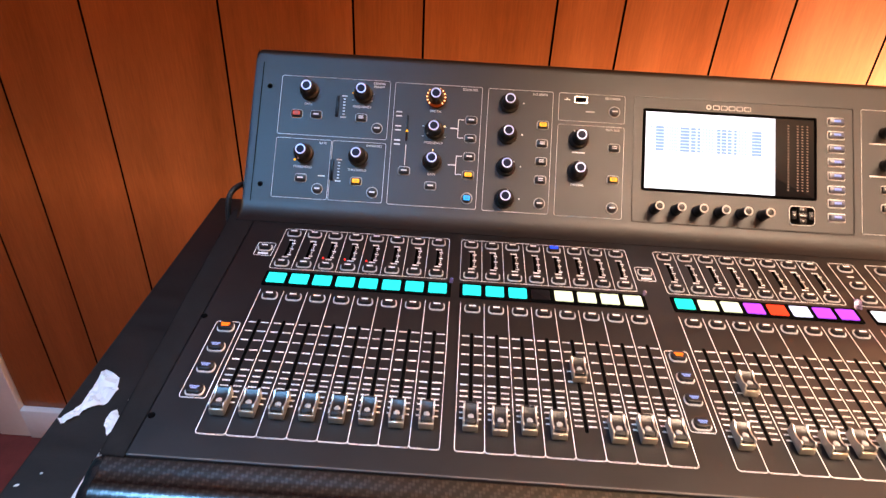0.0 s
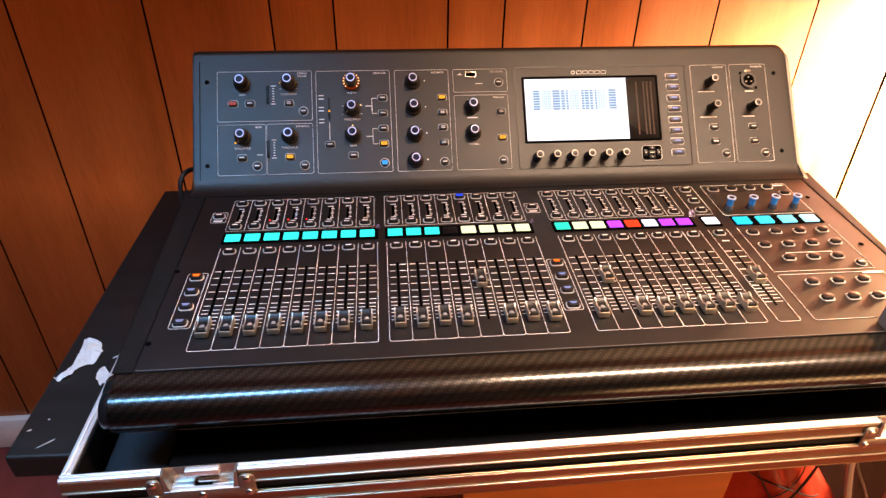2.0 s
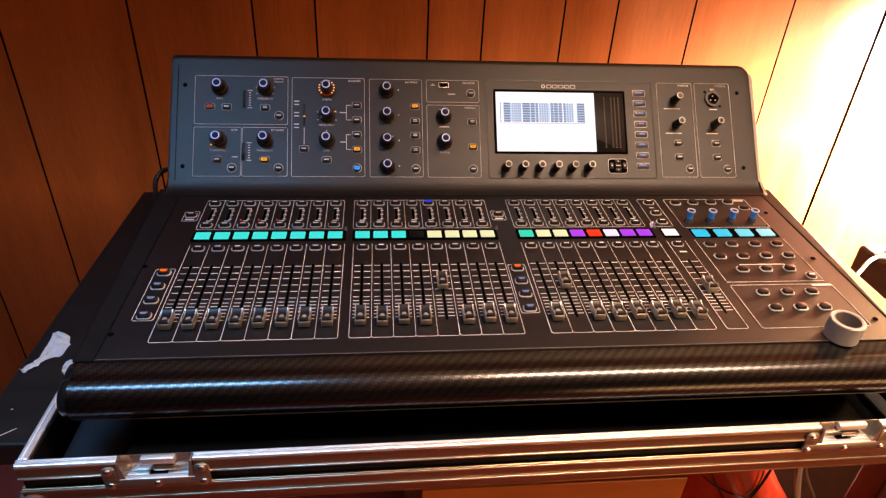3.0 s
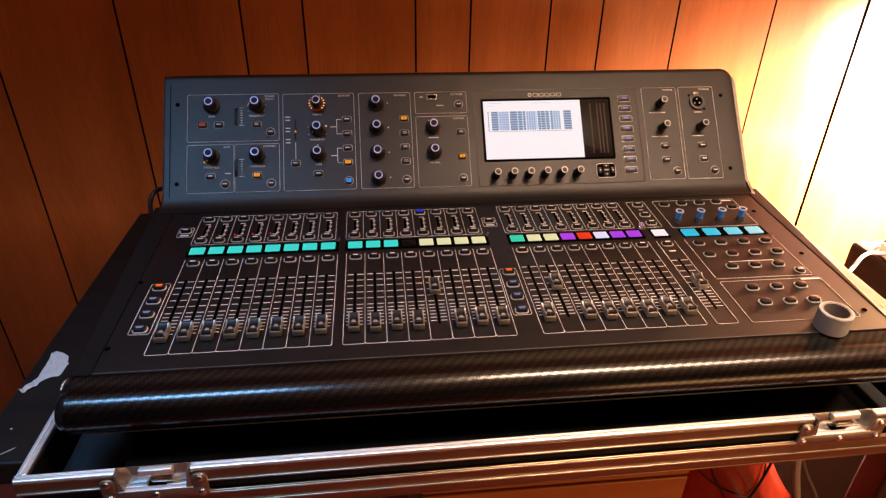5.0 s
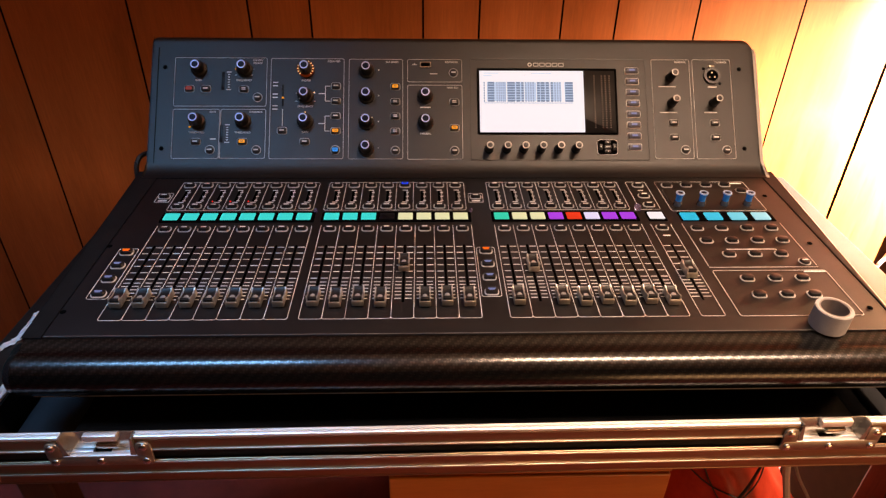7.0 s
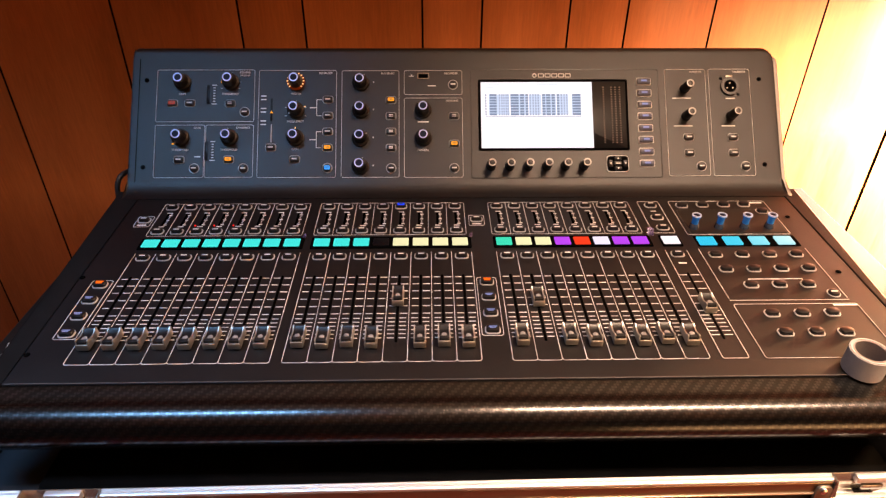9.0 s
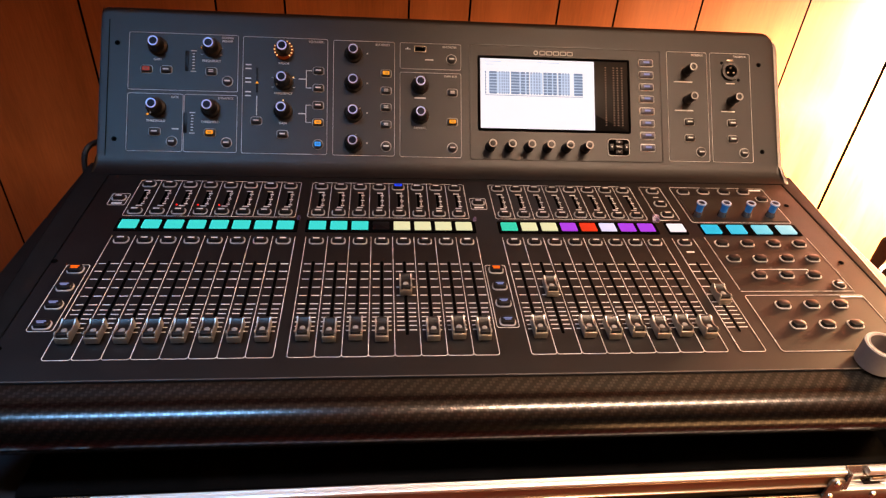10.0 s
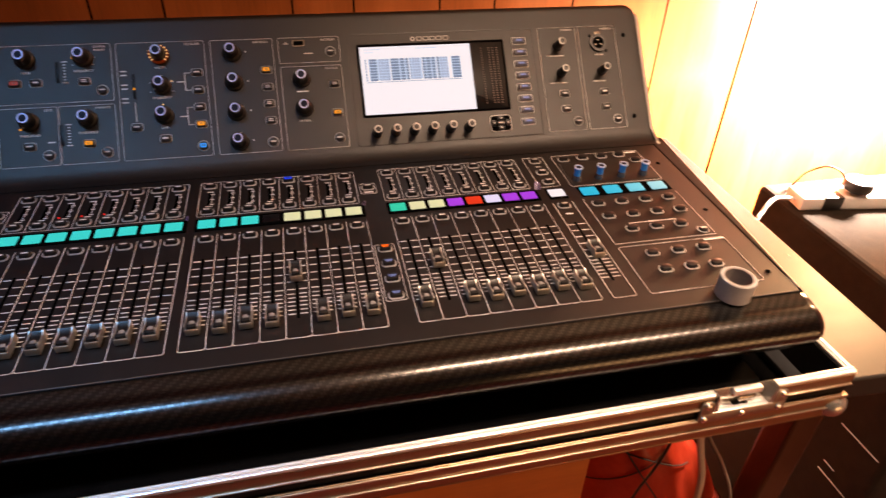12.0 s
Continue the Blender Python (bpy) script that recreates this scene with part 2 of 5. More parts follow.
def carbon():
    """Lacquered twill weave: tows 2.7 mm wide, two over and two under."""
    m = material("carbon_twill", (0.03, 0.03, 0.03), 0.3, 0.0, coat=0.85)
    b = m.node_tree.nodes["Principled BSDF"]
    b.inputs["Coat Roughness"].default_value = 0.20
    b.inputs["Coat IOR"].default_value = 1.5
    uv = node(m, "ShaderNodeUVMap")
    parts = node(m, "ShaderNodeSeparateXYZ")
    link(m, uv.outputs["UV"], parts.inputs[0])

    def sum_of(kind, a, c=None, value=0.0):
        n = node(m, "ShaderNodeMath")
        n.operation = kind
        link(m, a, n.inputs[0])
        if c is None:
            n.inputs[1].default_value = value
        else:
            link(m, c, n.inputs[1])
        return n.outputs[0]

    across, along = (sum_of("MULTIPLY", parts.outputs[k], value=370.0) for k in (0, 1))
    column, row = sum_of("FLOOR", across), sum_of("FLOOR", along)
    twill = sum_of("FLOORED_MODULO", sum_of("ADD", column, row), value=4.0)
    over = sum_of("LESS_THAN", twill, value=1.5)
    edge_a = sum_of("ABSOLUTE", sum_of("SUBTRACT", sum_of("FRACT", across), value=0.5))
    edge_b = sum_of("ABSOLUTE", sum_of("SUBTRACT", sum_of("FRACT", along), value=0.5))
    gap = sum_of("MAXIMUM", edge_a, edge_b)
    shown = sum_of("MULTIPLY", over, sum_of("LESS_THAN", gap, value=0.40))
    colour = node(m, "ShaderNodeMix")
    colour.data_type = "RGBA"
    colour.inputs[6].default_value, colour.inputs[7].default_value = (0.0012, 0.0012, 0.0012, 1), (0.0026, 0.0025, 0.0025, 1)
    link(m, shown, colour.inputs[0])
    link(m, colour.outputs[2], b.inputs["Base Color"])
    rough = node(m, "ShaderNodeMapRange")
    rough.inputs[3].default_value, rough.inputs[4].default_value = 0.40, 0.26
    link(m, over, rough.inputs[0])
    link(m, rough.outputs[0], b.inputs["Roughness"])
    gloss = node(m, "ShaderNodeMapRange")
    gloss.inputs[3].default_value, gloss.inputs[4].default_value = 0.02, 0.31
    link(m, shown, gloss.inputs[0])
    link(m, gloss.outputs[0], b.inputs["Specular IOR Level"])
    height = sum_of("SUBTRACT", over, gap)
    relief = node(m, "ShaderNodeBump", Strength=0.06, Distance=0.0005)
    link(m, height, relief.inputs["Height"])
    link(m, relief.outputs["Normal"], b.inputs["Normal"])
    return m


CARBON = carbon()


# ---- building helpers ----
def finish(bm, name, mat, smooth=35):
    bmesh.ops.recalc_face_normals(bm, faces=bm.faces)
    data = bpy.data.meshes.new(name)
    bm.to_mesh(data)
    bm.free()
    data.materials.append(mat)
    if smooth:
        data.polygons.foreach_set("use_smooth", [True] * len(data.polygons))
        data.set_sharp_from_angle(angle=radians(smooth))
    return data


def put(name, data, parent=None, m=None, label=""):
    ob = new(name, data)
    ob.parent = parent
    if m is not None:
        ob.matrix_local = m
    return tagged(ob, label)


def part(name, bm, mat, parent=None, label="", m=None, smooth=35):
    return put(name, finish(bm, name, mat, smooth), parent, m, label)


def thing(name, label, category, m=None, group="", kind=""):
    ob = new(name)
    if m is not None:
        ob.matrix_world = m
    return tagged(ob, label, category, group, kind)


def box(x0, x1, y0, y1, z0, z1, bevel=0.0, segments=2, bm=None):
    bm = bm or bmesh.new()
    made = bmesh.ops.create_cube(bm, size=1.0)["verts"]
    for v in made:
        v.co = Vector((x0 + (v.co.x + 0.5) * (x1 - x0), y0 + (v.co.y + 0.5) * (y1 - y0), z0 + (v.co.z + 0.5) * (z1 - z0)))
    if bevel:
        edges = list({e for v in made for e in v.link_edges})
        bmesh.ops.bevel(bm, geom=edges, offset=bevel, segments=segments, affect="EDGES", profile=0.5)
    return bm


def lathe(profile, seg=24, bm=None, centre=(0, 0), top=True, bottom=True):
    """A turned solid from (radius, height) pairs."""
    bm = bm or bmesh.new()
    rings = []
    for r, z in profile:
        rings.append([bm.verts.new((centre[0] + r * math.cos(2 * math.pi * k / seg), centre[1] + r * math.sin(2 * math.pi * k / seg), z)) for k in range(seg)])
    for a, b in zip(rings, rings[1:]):
        for k in range(seg):
            bm.faces.new((a[k], a[(k + 1) % seg], b[(k + 1) % seg], b[k]))
    if bottom:
        bm.faces.new(rings[0][::-1])
    if top:
        bm.faces.new(rings[-1])
    return bm


def ring(r0, r1, z0, z1, seg=24, bm=None, centre=(0, 0)):
    """A flat collar with a hole."""
    bm = bm or bmesh.new()
    loops = []
    for r, z in ((r0, z0), (r1, z0), (r1, z1), (r0, z1)):
        loops.append([bm.verts.new((centre[0] + r * math.cos(2 * math.pi * k / seg), centre[1] + r * math.sin(2 * math.pi * k / seg), z)) for k in range(seg)])
    for a, b in zip(loops, loops[1:] + loops[:1]):
        for k in range(seg):
            bm.faces.new((a[k], a[(k + 1) % seg], b[(k + 1) % seg], b[k]))
    return bm


def rounded(x0, x1, y0, y1, r, n=4):
    pts = []
    for cx, cy, a in ((x1 - r, y1 - r, 0), (x0 + r, y1 - r, 90), (x0 + r, y0 + r, 180), (x1 - r, y0 + r, 270)):
        for k in range(n + 1):
            t = radians(a + 90 * k / n)
            pts.append((cx + r * math.cos(t), cy + r * math.sin(t)))
    return pts


def frame_line(x0, x1, y0, y1, r=0.002, w=0.0009, z=0.0003, bm=None, n=4):
    """A raised line of width w round a rectangle with rounded corners."""
    bm = bm or bmesh.new()
    outer, inner = rounded(x0, x1, y0, y1, r, n), rounded(x0 + w, x1 - w, y0 + w, y1 - w, max(r - w, 0.0002), n)
    a, b = [bm.verts.new((x, y, z)) for x, y in outer], [bm.verts.new((x, y, z)) for x, y in inner]
    a0, b0 = [bm.verts.new((x, y, -z)) for x, y in outer], [bm.verts.new((x, y, -z)) for x, y in inner]
    for k in range(len(a)):
        j = (k + 1) % len(a)
        for p, q in ((a, b), (b, b0), (b0, a0), (a0, a)):
            bm.faces.new((p[k], p[j], q[j], q[k]))
    return bm


def pad(x0, x1, y0, y1, z0, z1, r=0.002, soft=0.0006, bm=None, n=4):
    """A block with rounded corners and a softened upper edge."""
    bm = bm or bmesh.new()
    levels = [(0.0, z0), (0.0, z1 - soft), (soft * 0.3, z1 - soft * 0.3), (soft, z1)]
    rings = [[bm.verts.new((x, y, z)) for x, y in rounded(x0 + d, x1 - d, y0 + d, y1 - d, max(r - d, 0.0003), n)] for d, z in levels]
    for a, b in zip(rings, rings[1:]):
        for k in range(len(a)):
            bm.faces.new((a[k], a[(k + 1) % len(a)], b[(k + 1) % len(a)], b[k]))
    bm.faces.new(rings[-1])
    bm.faces.new(rings[0][::-1])
    return bm


def extrude(profile, x0, x1, bevel=0.0, segments=3, uv=False):
    """A (y, z) outline drawn out along x."""
    bm = bmesh.new()
    layer = bm.loops.layers.uv.new("UVMap") if uv else None
    a, b = [bm.verts.new((x0, y, z)) for y, z in profile], [bm.verts.new((x1, y, z)) for y, z in profile]
    run = 0.0
    for k in range(len(profile)):
        j = (k + 1) % len(profile)
        step = math.dist(profile[k], profile[j])
        face = bm.faces.new((a[k], a[j], b[j], b[k]))
        if uv:
            for loop, value in zip(face.loops, ((x0, run), (x0, run + step), (x1, run + step), (x1, run))):
                loop[layer].uv = value
        run += step
    ends = [bm.faces.new(a[::-1]), bm.faces.new(b)]
    if bevel:
        bmesh.ops.bevel(bm, geom=[e for f in ends for e in f.edges], offset=bevel, segments=segments, affect="EDGES", profile=0.5)
    return bm


def arc(cy, cz, r, a0, a1, n=8):
    return [(cy + r * math.cos(radians(a0 + (a1 - a0) * k / n)), cz + r * math.sin(radians(a0 + (a1 - a0) * k / n))) for k in range(n + 1)]


def tube(points, r, seg=8, bm=None):
    """A round cable along a smooth curve through the points."""
    bm = bm or bmesh.new()
    pts = [Vector(p) for p in points]
    path = []
    for k in range(len(pts) - 1):
        p0, p1, p2, p3 = pts[max(k - 1, 0)], pts[k], pts[k + 1], pts[min(k + 2, len(pts) - 1)]
        for s in range(8):
            t = s / 8
            path.append(0.5 * (2 * p1 + (p2 - p0) * t + (2 * p0 - 5 * p1 + 4 * p2 - p3) * t * t + (3 * p1 - p0 - 3 * p2 + p3) * t ** 3))
    path.append(pts[-1])
    rings, side = [], Vector((0.3, 0.5, 0.81))
    for k, p in enumerate(path):
        way = (path[min(k + 1, len(path) - 1)] - path[max(k - 1, 0)]).normalized()
        u = way.cross(side).normalized()
        v = way.cross(u).normalized()
        rings.append([bm.verts.new(p + r * (u * math.cos(2 * math.pi * s / seg) + v * math.sin(2 * math.pi * s / seg))) for s in range(seg)])
    for a, b in zip(rings, rings[1:]):
        for s in range(seg):
            bm.faces.new((a[s], a[(s + 1) % seg], b[(s + 1) % seg], b[s]))
    bm.faces.new(rings[0][::-1])
    bm.faces.new(rings[-1])
    return bm


LETTERING = {}


def lettering(text, size):
    """A mesh of words in the built-in font, centred."""
    if (text, size) not in LETTERING:
        curve = bpy.data.curves.new("lettering", "FONT")
        curve.body, curve.size, curve.align_x, curve.align_y, curve.extrude = text, size, "CENTER", "CENTER", 0.0002
        curve.resolution_u = 2
        ob = bpy.data.objects.new("lettering", curve)
        data = bpy.data.meshes.new_from_object(ob)
        data.materials.append(PRINT)
        bpy.data.objects.remove(ob)
        LETTERING[text, size] = data
    return LETTERING[text, size]


def at(x, y, z=0.0, turn=0.0):
    return pose(x, y, z, 0, 0, turn)


# ---- room ----
WALL_Y = 0.725
GROOVES = (-1.225, -1.111, -0.998, -0.822, -0.592, -0.372, -0.258, -0.048, 0.058, 0.214, 0.318, 0.473, 0.674, 0.874, 1.43, 1.56, 1.80, 1.95, 2.2)
floor = part("floor", box(-3.2, 2.3, -3.0, 0.9, -0.1, 0.0), CARPET, smooth=0)
tagged(floor, "red looped carpet over the whole floor", "floor", kind="structure")
ceiling = part("ceiling", box(-3.2, 2.3, -3.0, 0.9, 2.45, 2.55), PLASTER, smooth=0)
tagged(ceiling, "plain cream plaster ceiling", "ceiling", kind="structure")
wall_north = part("wall_north", box(-1.225, 2.2, WALL_Y + 0.006, 0.85, 0, 2.45), GROOVE, smooth=0)
tagged(wall_north, "orange-brown varnished wood plank wall with dark grooves", "wall", kind="structure")
beyond = part("wall_north", box(-3.1, -1.309, WALL_Y + 0.02, 0.86, 0, 2.45), TEAL, smooth=0)
tagged(beyond, "teal painted wall beyond the white casing", "wall", kind="structure")
casing = part("trim", box(-1.309, -1.227, WALL_Y - 0.012, 0.855, 0, 2.45, 0.004), WHITE)
tagged(casing, "white gloss painted upright casing", "trim", kind="structure")
skirting = part("baseboard", box(-1.2265, 2.19, WALL_Y - 0.016, WALL_Y + 0.0055, 0, 0.10, 0.004), WHITE)
tagged(skirting, "white painted skirting under the wood wall", "baseboard", kind="structure")
# unseen closing walls: dark ones cut bounce and reflections, the wood one adds warmth
for name, spot, words in (("wall_east", (2.2, 2.3, -3.0, 0.9, 0, 2.45), "brown wood side wall"), ("wall_west", (-3.2, -3.1, -3.0, 0.9, 0, 2.45), "plain dark painted side wall"), ("wall_south", (-3.1, 2.2, -3.1, -3.0, 0, 2.45), "plain dark painted wall facing the desk")):
    tagged(part(name, box(*spot), WOOD if name == "wall_east" else SLATE, smooth=0), words, "wall", kind="structure")

# ---- desk ----
DESK_Z = 0.780


def build_desk():
    desk = thing("desk", "black-stained wooden desk with an orange veneer pedestal", "desk")
    # the board stands a little askew: its front edge runs forward to the right
    top = box(-0.597, 0.662, 0.003, 0.625, DESK_Z - 0.034, DESK_Z, 0.003)
    for v in top.verts:
        if v.co.y < 0.3:
            v.co.y -= 0.0355 * (v.co.x + 0.597)
        if v.co.x > 0.3:
            v.co.x += 0.026 * (v.co.y - 0.14)
    part("desktop", top, BOARD, desk, "scuffed black board", smooth=0)
    for x, y in ((-0.57, 0.57), (0.60, 0.57), (-0.57, 0.05), (0.555, 0.024)):
        part("leg", box(x, x + 0.045, y - 0.022, y + 0.022, 0, DESK_Z - 0.0345, 0.004), LEGWOOD, desk, "brown wooden leg", smooth=0)
    part("pedestal", box(-0.09, 0.257, 0.02, 0.58, 0.03, DESK_Z - 0.0345, 0.002), PINE, desk, "orange veneer pedestal", smooth=0)
    part("drawer_front", box(-0.093, 0.260, 0.003, 0.019, 0.672, DESK_Z - 0.036, 0.002), PINE, desk, "orange veneer drawer front", smooth=0)
    part("cupboard_door", box(-0.093, 0.260, 0.003, 0.019, 0.06, 0.667, 0.002), PINE, desk, "orange veneer door", smooth=0)
    return desk


DESK = build_desk()

# ---- flight case tray ----
CASE_TOP, CASE_BOTTOM = 0.856, 0.7985


LATCHES = (-0.356, 0.352)
DISH = 0.034


def build_latch(parent, x):
    """A recessed butterfly latch: riveted plate, dish let into the edge, tongue and key."""
    y, top = -0.0915, CASE_TOP
    plate = pad(-0.049, 0.049, -0.0355, -0.0225, -0.001, 0.0016, 0.005, 0.0006)
    for sx in (-1, 1):
        pad(min(sx * 0.049, sx * 0.0345), max(sx * 0.049, sx * 0.0345), -0.032, -0.006, -0.001, 0.0015, 0.0055, 0.0006, bm=plate)
    latch = part("latch_plate", plate, DARKSTEEL, parent, "riveted steel butterfly latch", pose(x, y, top, 90))

    def inside(name, spot, mat, label="", bevel=0.0006):
        a, b, c, d, e, f = spot
        part(name, box(a, b, e, f, -d * (0.37 if d > 0 else 1), -c * (0.37 if c > 0 else 1), bevel), mat, latch, label)

    # (x0, x1, y0, y1, z0, z1) with y inwards from the plate and z from the rim
    shelf = ((-DISH, DISH, -0.0015, 0.0100, -0.0245, -0.0218), (-DISH, -0.0085, 0.0101, 0.0240, -0.0245, -0.0218), (0.0085, DISH, 0.0101, 0.0240, -0.0245, -0.0218))
    for spot in shelf:
        inside("dish_shelf", spot, ALU, "bright dish shelf", 0.0004)
    inside("dish_pocket", (-0.0084, 0.0084, 0.0102, 0.0215, -0.0290, -0.0262), SLOT)
    inside("dish_back", (-DISH, DISH, 0.0216, 0.0236, -0.0216, 0.0006), STEEL)
    for sx in (-1, 1):
        outer, inner = sx * DISH, sx * (DISH - 0.009)
        wedge = bmesh.new()
        low, high = -0.0216, 0.0004
        rows = [[wedge.verts.new(p) for p in ((outer, low, -d), (sx * (DISH - 0.0055), low, -d), (sx * (DISH - 0.0015), high, -d), (outer, high, -d))] for d in (-0.0012, 0.0079)]
        for k in range(4):
            wedge.faces.new((rows[0][k], rows[0][(k + 1) % 4], rows[1][(k + 1) % 4], rows[1][k]))
        wedge.faces.new(rows[0])
        wedge.faces.new(rows[1][::-1])
        part("dish_side", wedge, STEEL, latch)
    inside("tongue", (-0.0130, 0.0180, 0.0060, 0.0214, -0.0070, 0.0004), ALU, "bright latch tongue", 0.0008)
    inside("tongue_drop", (-0.0125, 0.0175, 0.0150, 0.0200, -0.0120, -0.0072), STEEL)
    inside("twist_key", (-0.0040, 0.0160, 0.0105, 0.0180, -0.0185, -0.0125), STEEL, bevel=0.0012)
    rivet = finish(lathe([(0.0040, 0), (0.0036, 0.0016), (0.0018, 0.0026)], 12), "rivet", CHROME)
    for dx, dz in ((-0.0425, -0.011), (-0.0425, -0.0295), (0.0425, -0.011), (0.0425, -0.0295), (0.0, -0.0290)):
        put("rivet", rivet, latch, at(dx, dz, 0.0014))
    return latch


def build_case():
    case = thing("flight_case", "black flight case tray with aluminium edges under the mixing console", "flight case", pose(0, 0, 0, 0, 0, 0.5))
    x, y0, y1, t = 0.478, -0.088, 0.600, 0.009
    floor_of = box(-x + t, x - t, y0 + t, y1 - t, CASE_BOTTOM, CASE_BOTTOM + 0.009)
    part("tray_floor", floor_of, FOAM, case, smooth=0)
    for name, spot in (("back_board", (-x + t, x - t, y1 - t, y1)), ("side_board", (-x, -x + t, y0, y1)), ("side_board", (x - t, x, y0, y1))):
        part(name, box(*spot, CASE_BOTTOM + 0.001, CASE_TOP - 0.004), LAMINATE, case, smooth=0)
    part("front_board", box(-x + t, x - t, y0, y0 + t, CASE_BOTTOM + 0.001, CASE_TOP - 0.0305), LAMINATE, case, smooth=0)
    cuts = [-x - 0.002, LATCHES[0] - DISH - 0.0003, LATCHES[0] + DISH + 0.0003, LATCHES[1] - DISH - 0.0003, LATCHES[1] + DISH + 0.0003, x + 0.002]
    # rim channel: a flat top with a lip down each side
    for a, b, c, d in [(cuts[k], cuts[k + 1], y0 - 0.002, y0 + 0.0055) for k in (0, 2, 4)] + [(-x - 0.002, x + 0.002, y1 - 0.0055, y1 + 0.002)]:
        rail = part("rim_rail", box(a, b, c, d, CASE_TOP - 0.004, CASE_TOP, 0.0012), ALU, case, "scratched aluminium edge", smooth=0)
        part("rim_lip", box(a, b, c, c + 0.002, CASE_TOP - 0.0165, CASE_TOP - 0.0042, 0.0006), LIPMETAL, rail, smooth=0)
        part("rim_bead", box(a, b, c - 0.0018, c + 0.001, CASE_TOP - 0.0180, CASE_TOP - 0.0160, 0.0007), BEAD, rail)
        part("rim_ridge", box(a, b, c + 0.0016, c + 0.0028, CASE_TOP - 0.001, CASE_TOP + 0.0008, 0.0004), ALU, rail)
        part("rim_ridge", box(a, b, c + 0.0052, c + 0.0068, CASE_TOP - 0.001, CASE_TOP + 0.0010, 0.0004), ALU, rail)
        if c < 0:
            part("upper_board", box(max(a, -x + t), min(b, x - t), y0 + 0.0002, y0 + t, CASE_TOP - 0.0302, CASE_TOP - 0.0042), LAMINATE, case, smooth=0)
    for a, b in ((-x - 0.002, -x + 0.0075), (x - 0.0075, x + 0.002)):
        rail = box(a, b, y0 + 0.0057, y1 - 0.0057, CASE_TOP - 0.004, CASE_TOP, 0.0012)
        outer = a if a < 0 else b - 0.002
        box(outer, outer + 0.002, y0 + 0.0057, y1 - 0.0057, CASE_TOP - 0.020, CASE_TOP - 0.0035, 0.0006, bm=rail)
        part("rim_rail", rail, ALU, case, "scratched aluminium edge", smooth=0)
        ridge = box(a + 0.003, a + 0.0055, y0 + 0.0057, y1 - 0.0057, CASE_TOP - 0.001, CASE_TOP + 0.0015, 0.0006)
        part("rim_ridge", ridge, ALU, case)
    for a, b, c, d in ((-x - 0.003, x + 0.003, y0 - 0.003, y0 - 0.0004), (-x - 0.003, -x - 0.0004, y0 - 0.0003, y1), (x + 0.0004, x + 0.003, y0 - 0.0003, y1)):
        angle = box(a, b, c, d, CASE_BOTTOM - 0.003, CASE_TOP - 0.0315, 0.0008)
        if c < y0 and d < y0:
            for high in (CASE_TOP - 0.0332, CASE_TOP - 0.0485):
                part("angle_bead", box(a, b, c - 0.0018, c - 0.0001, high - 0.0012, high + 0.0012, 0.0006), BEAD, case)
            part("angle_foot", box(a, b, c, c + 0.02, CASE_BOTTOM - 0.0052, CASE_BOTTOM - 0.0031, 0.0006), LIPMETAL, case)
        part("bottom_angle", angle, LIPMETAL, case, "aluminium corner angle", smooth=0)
    for sx in (-1, 1):
        ball = bmesh.new()
        bmesh.ops.create_icosphere(ball, subdivisions=3, radius=0.017, matrix=pose(sx * (x - 0.004), y0 + 0.006, CASE_BOTTOM + 0.006))
        part("ball_corner", ball, STEEL, case, "steel ball corner")
        for y in (y0 + 0.13, y1 - 0.06):
            part("rubber_foot", lathe([(0.019, 0), (0.017, 0.0175)], 18), RUBBER, case, "black rubber foot", at(sx * (x - 0.05), y, DESK_Z + 0.0005))
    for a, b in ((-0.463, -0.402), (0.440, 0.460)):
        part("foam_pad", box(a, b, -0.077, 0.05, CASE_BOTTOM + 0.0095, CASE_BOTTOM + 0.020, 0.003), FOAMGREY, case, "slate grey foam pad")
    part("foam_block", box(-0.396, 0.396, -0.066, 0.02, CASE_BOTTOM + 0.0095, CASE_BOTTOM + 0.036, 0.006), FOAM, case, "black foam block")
    for spot in LATCHES:
        build_latch(case, spot)


build_case()

# ---- mixing console ----
CONSOLE = pose(0, 0, 0.92, 2.656)
PANEL = pose(0, 0.3166, 0, 48.09)
console = thing("mixing_console", "black digital mixing console with lit channel displays in flight case", "mixing console", CONSOLE)

c48, s48 = math.cos(radians(48.09)), math.sin(radians(48.09))


def on_panel(w, h=0.0):
    return (0.3166 + w * c48 - h * s48, w * s48 + h * c48)


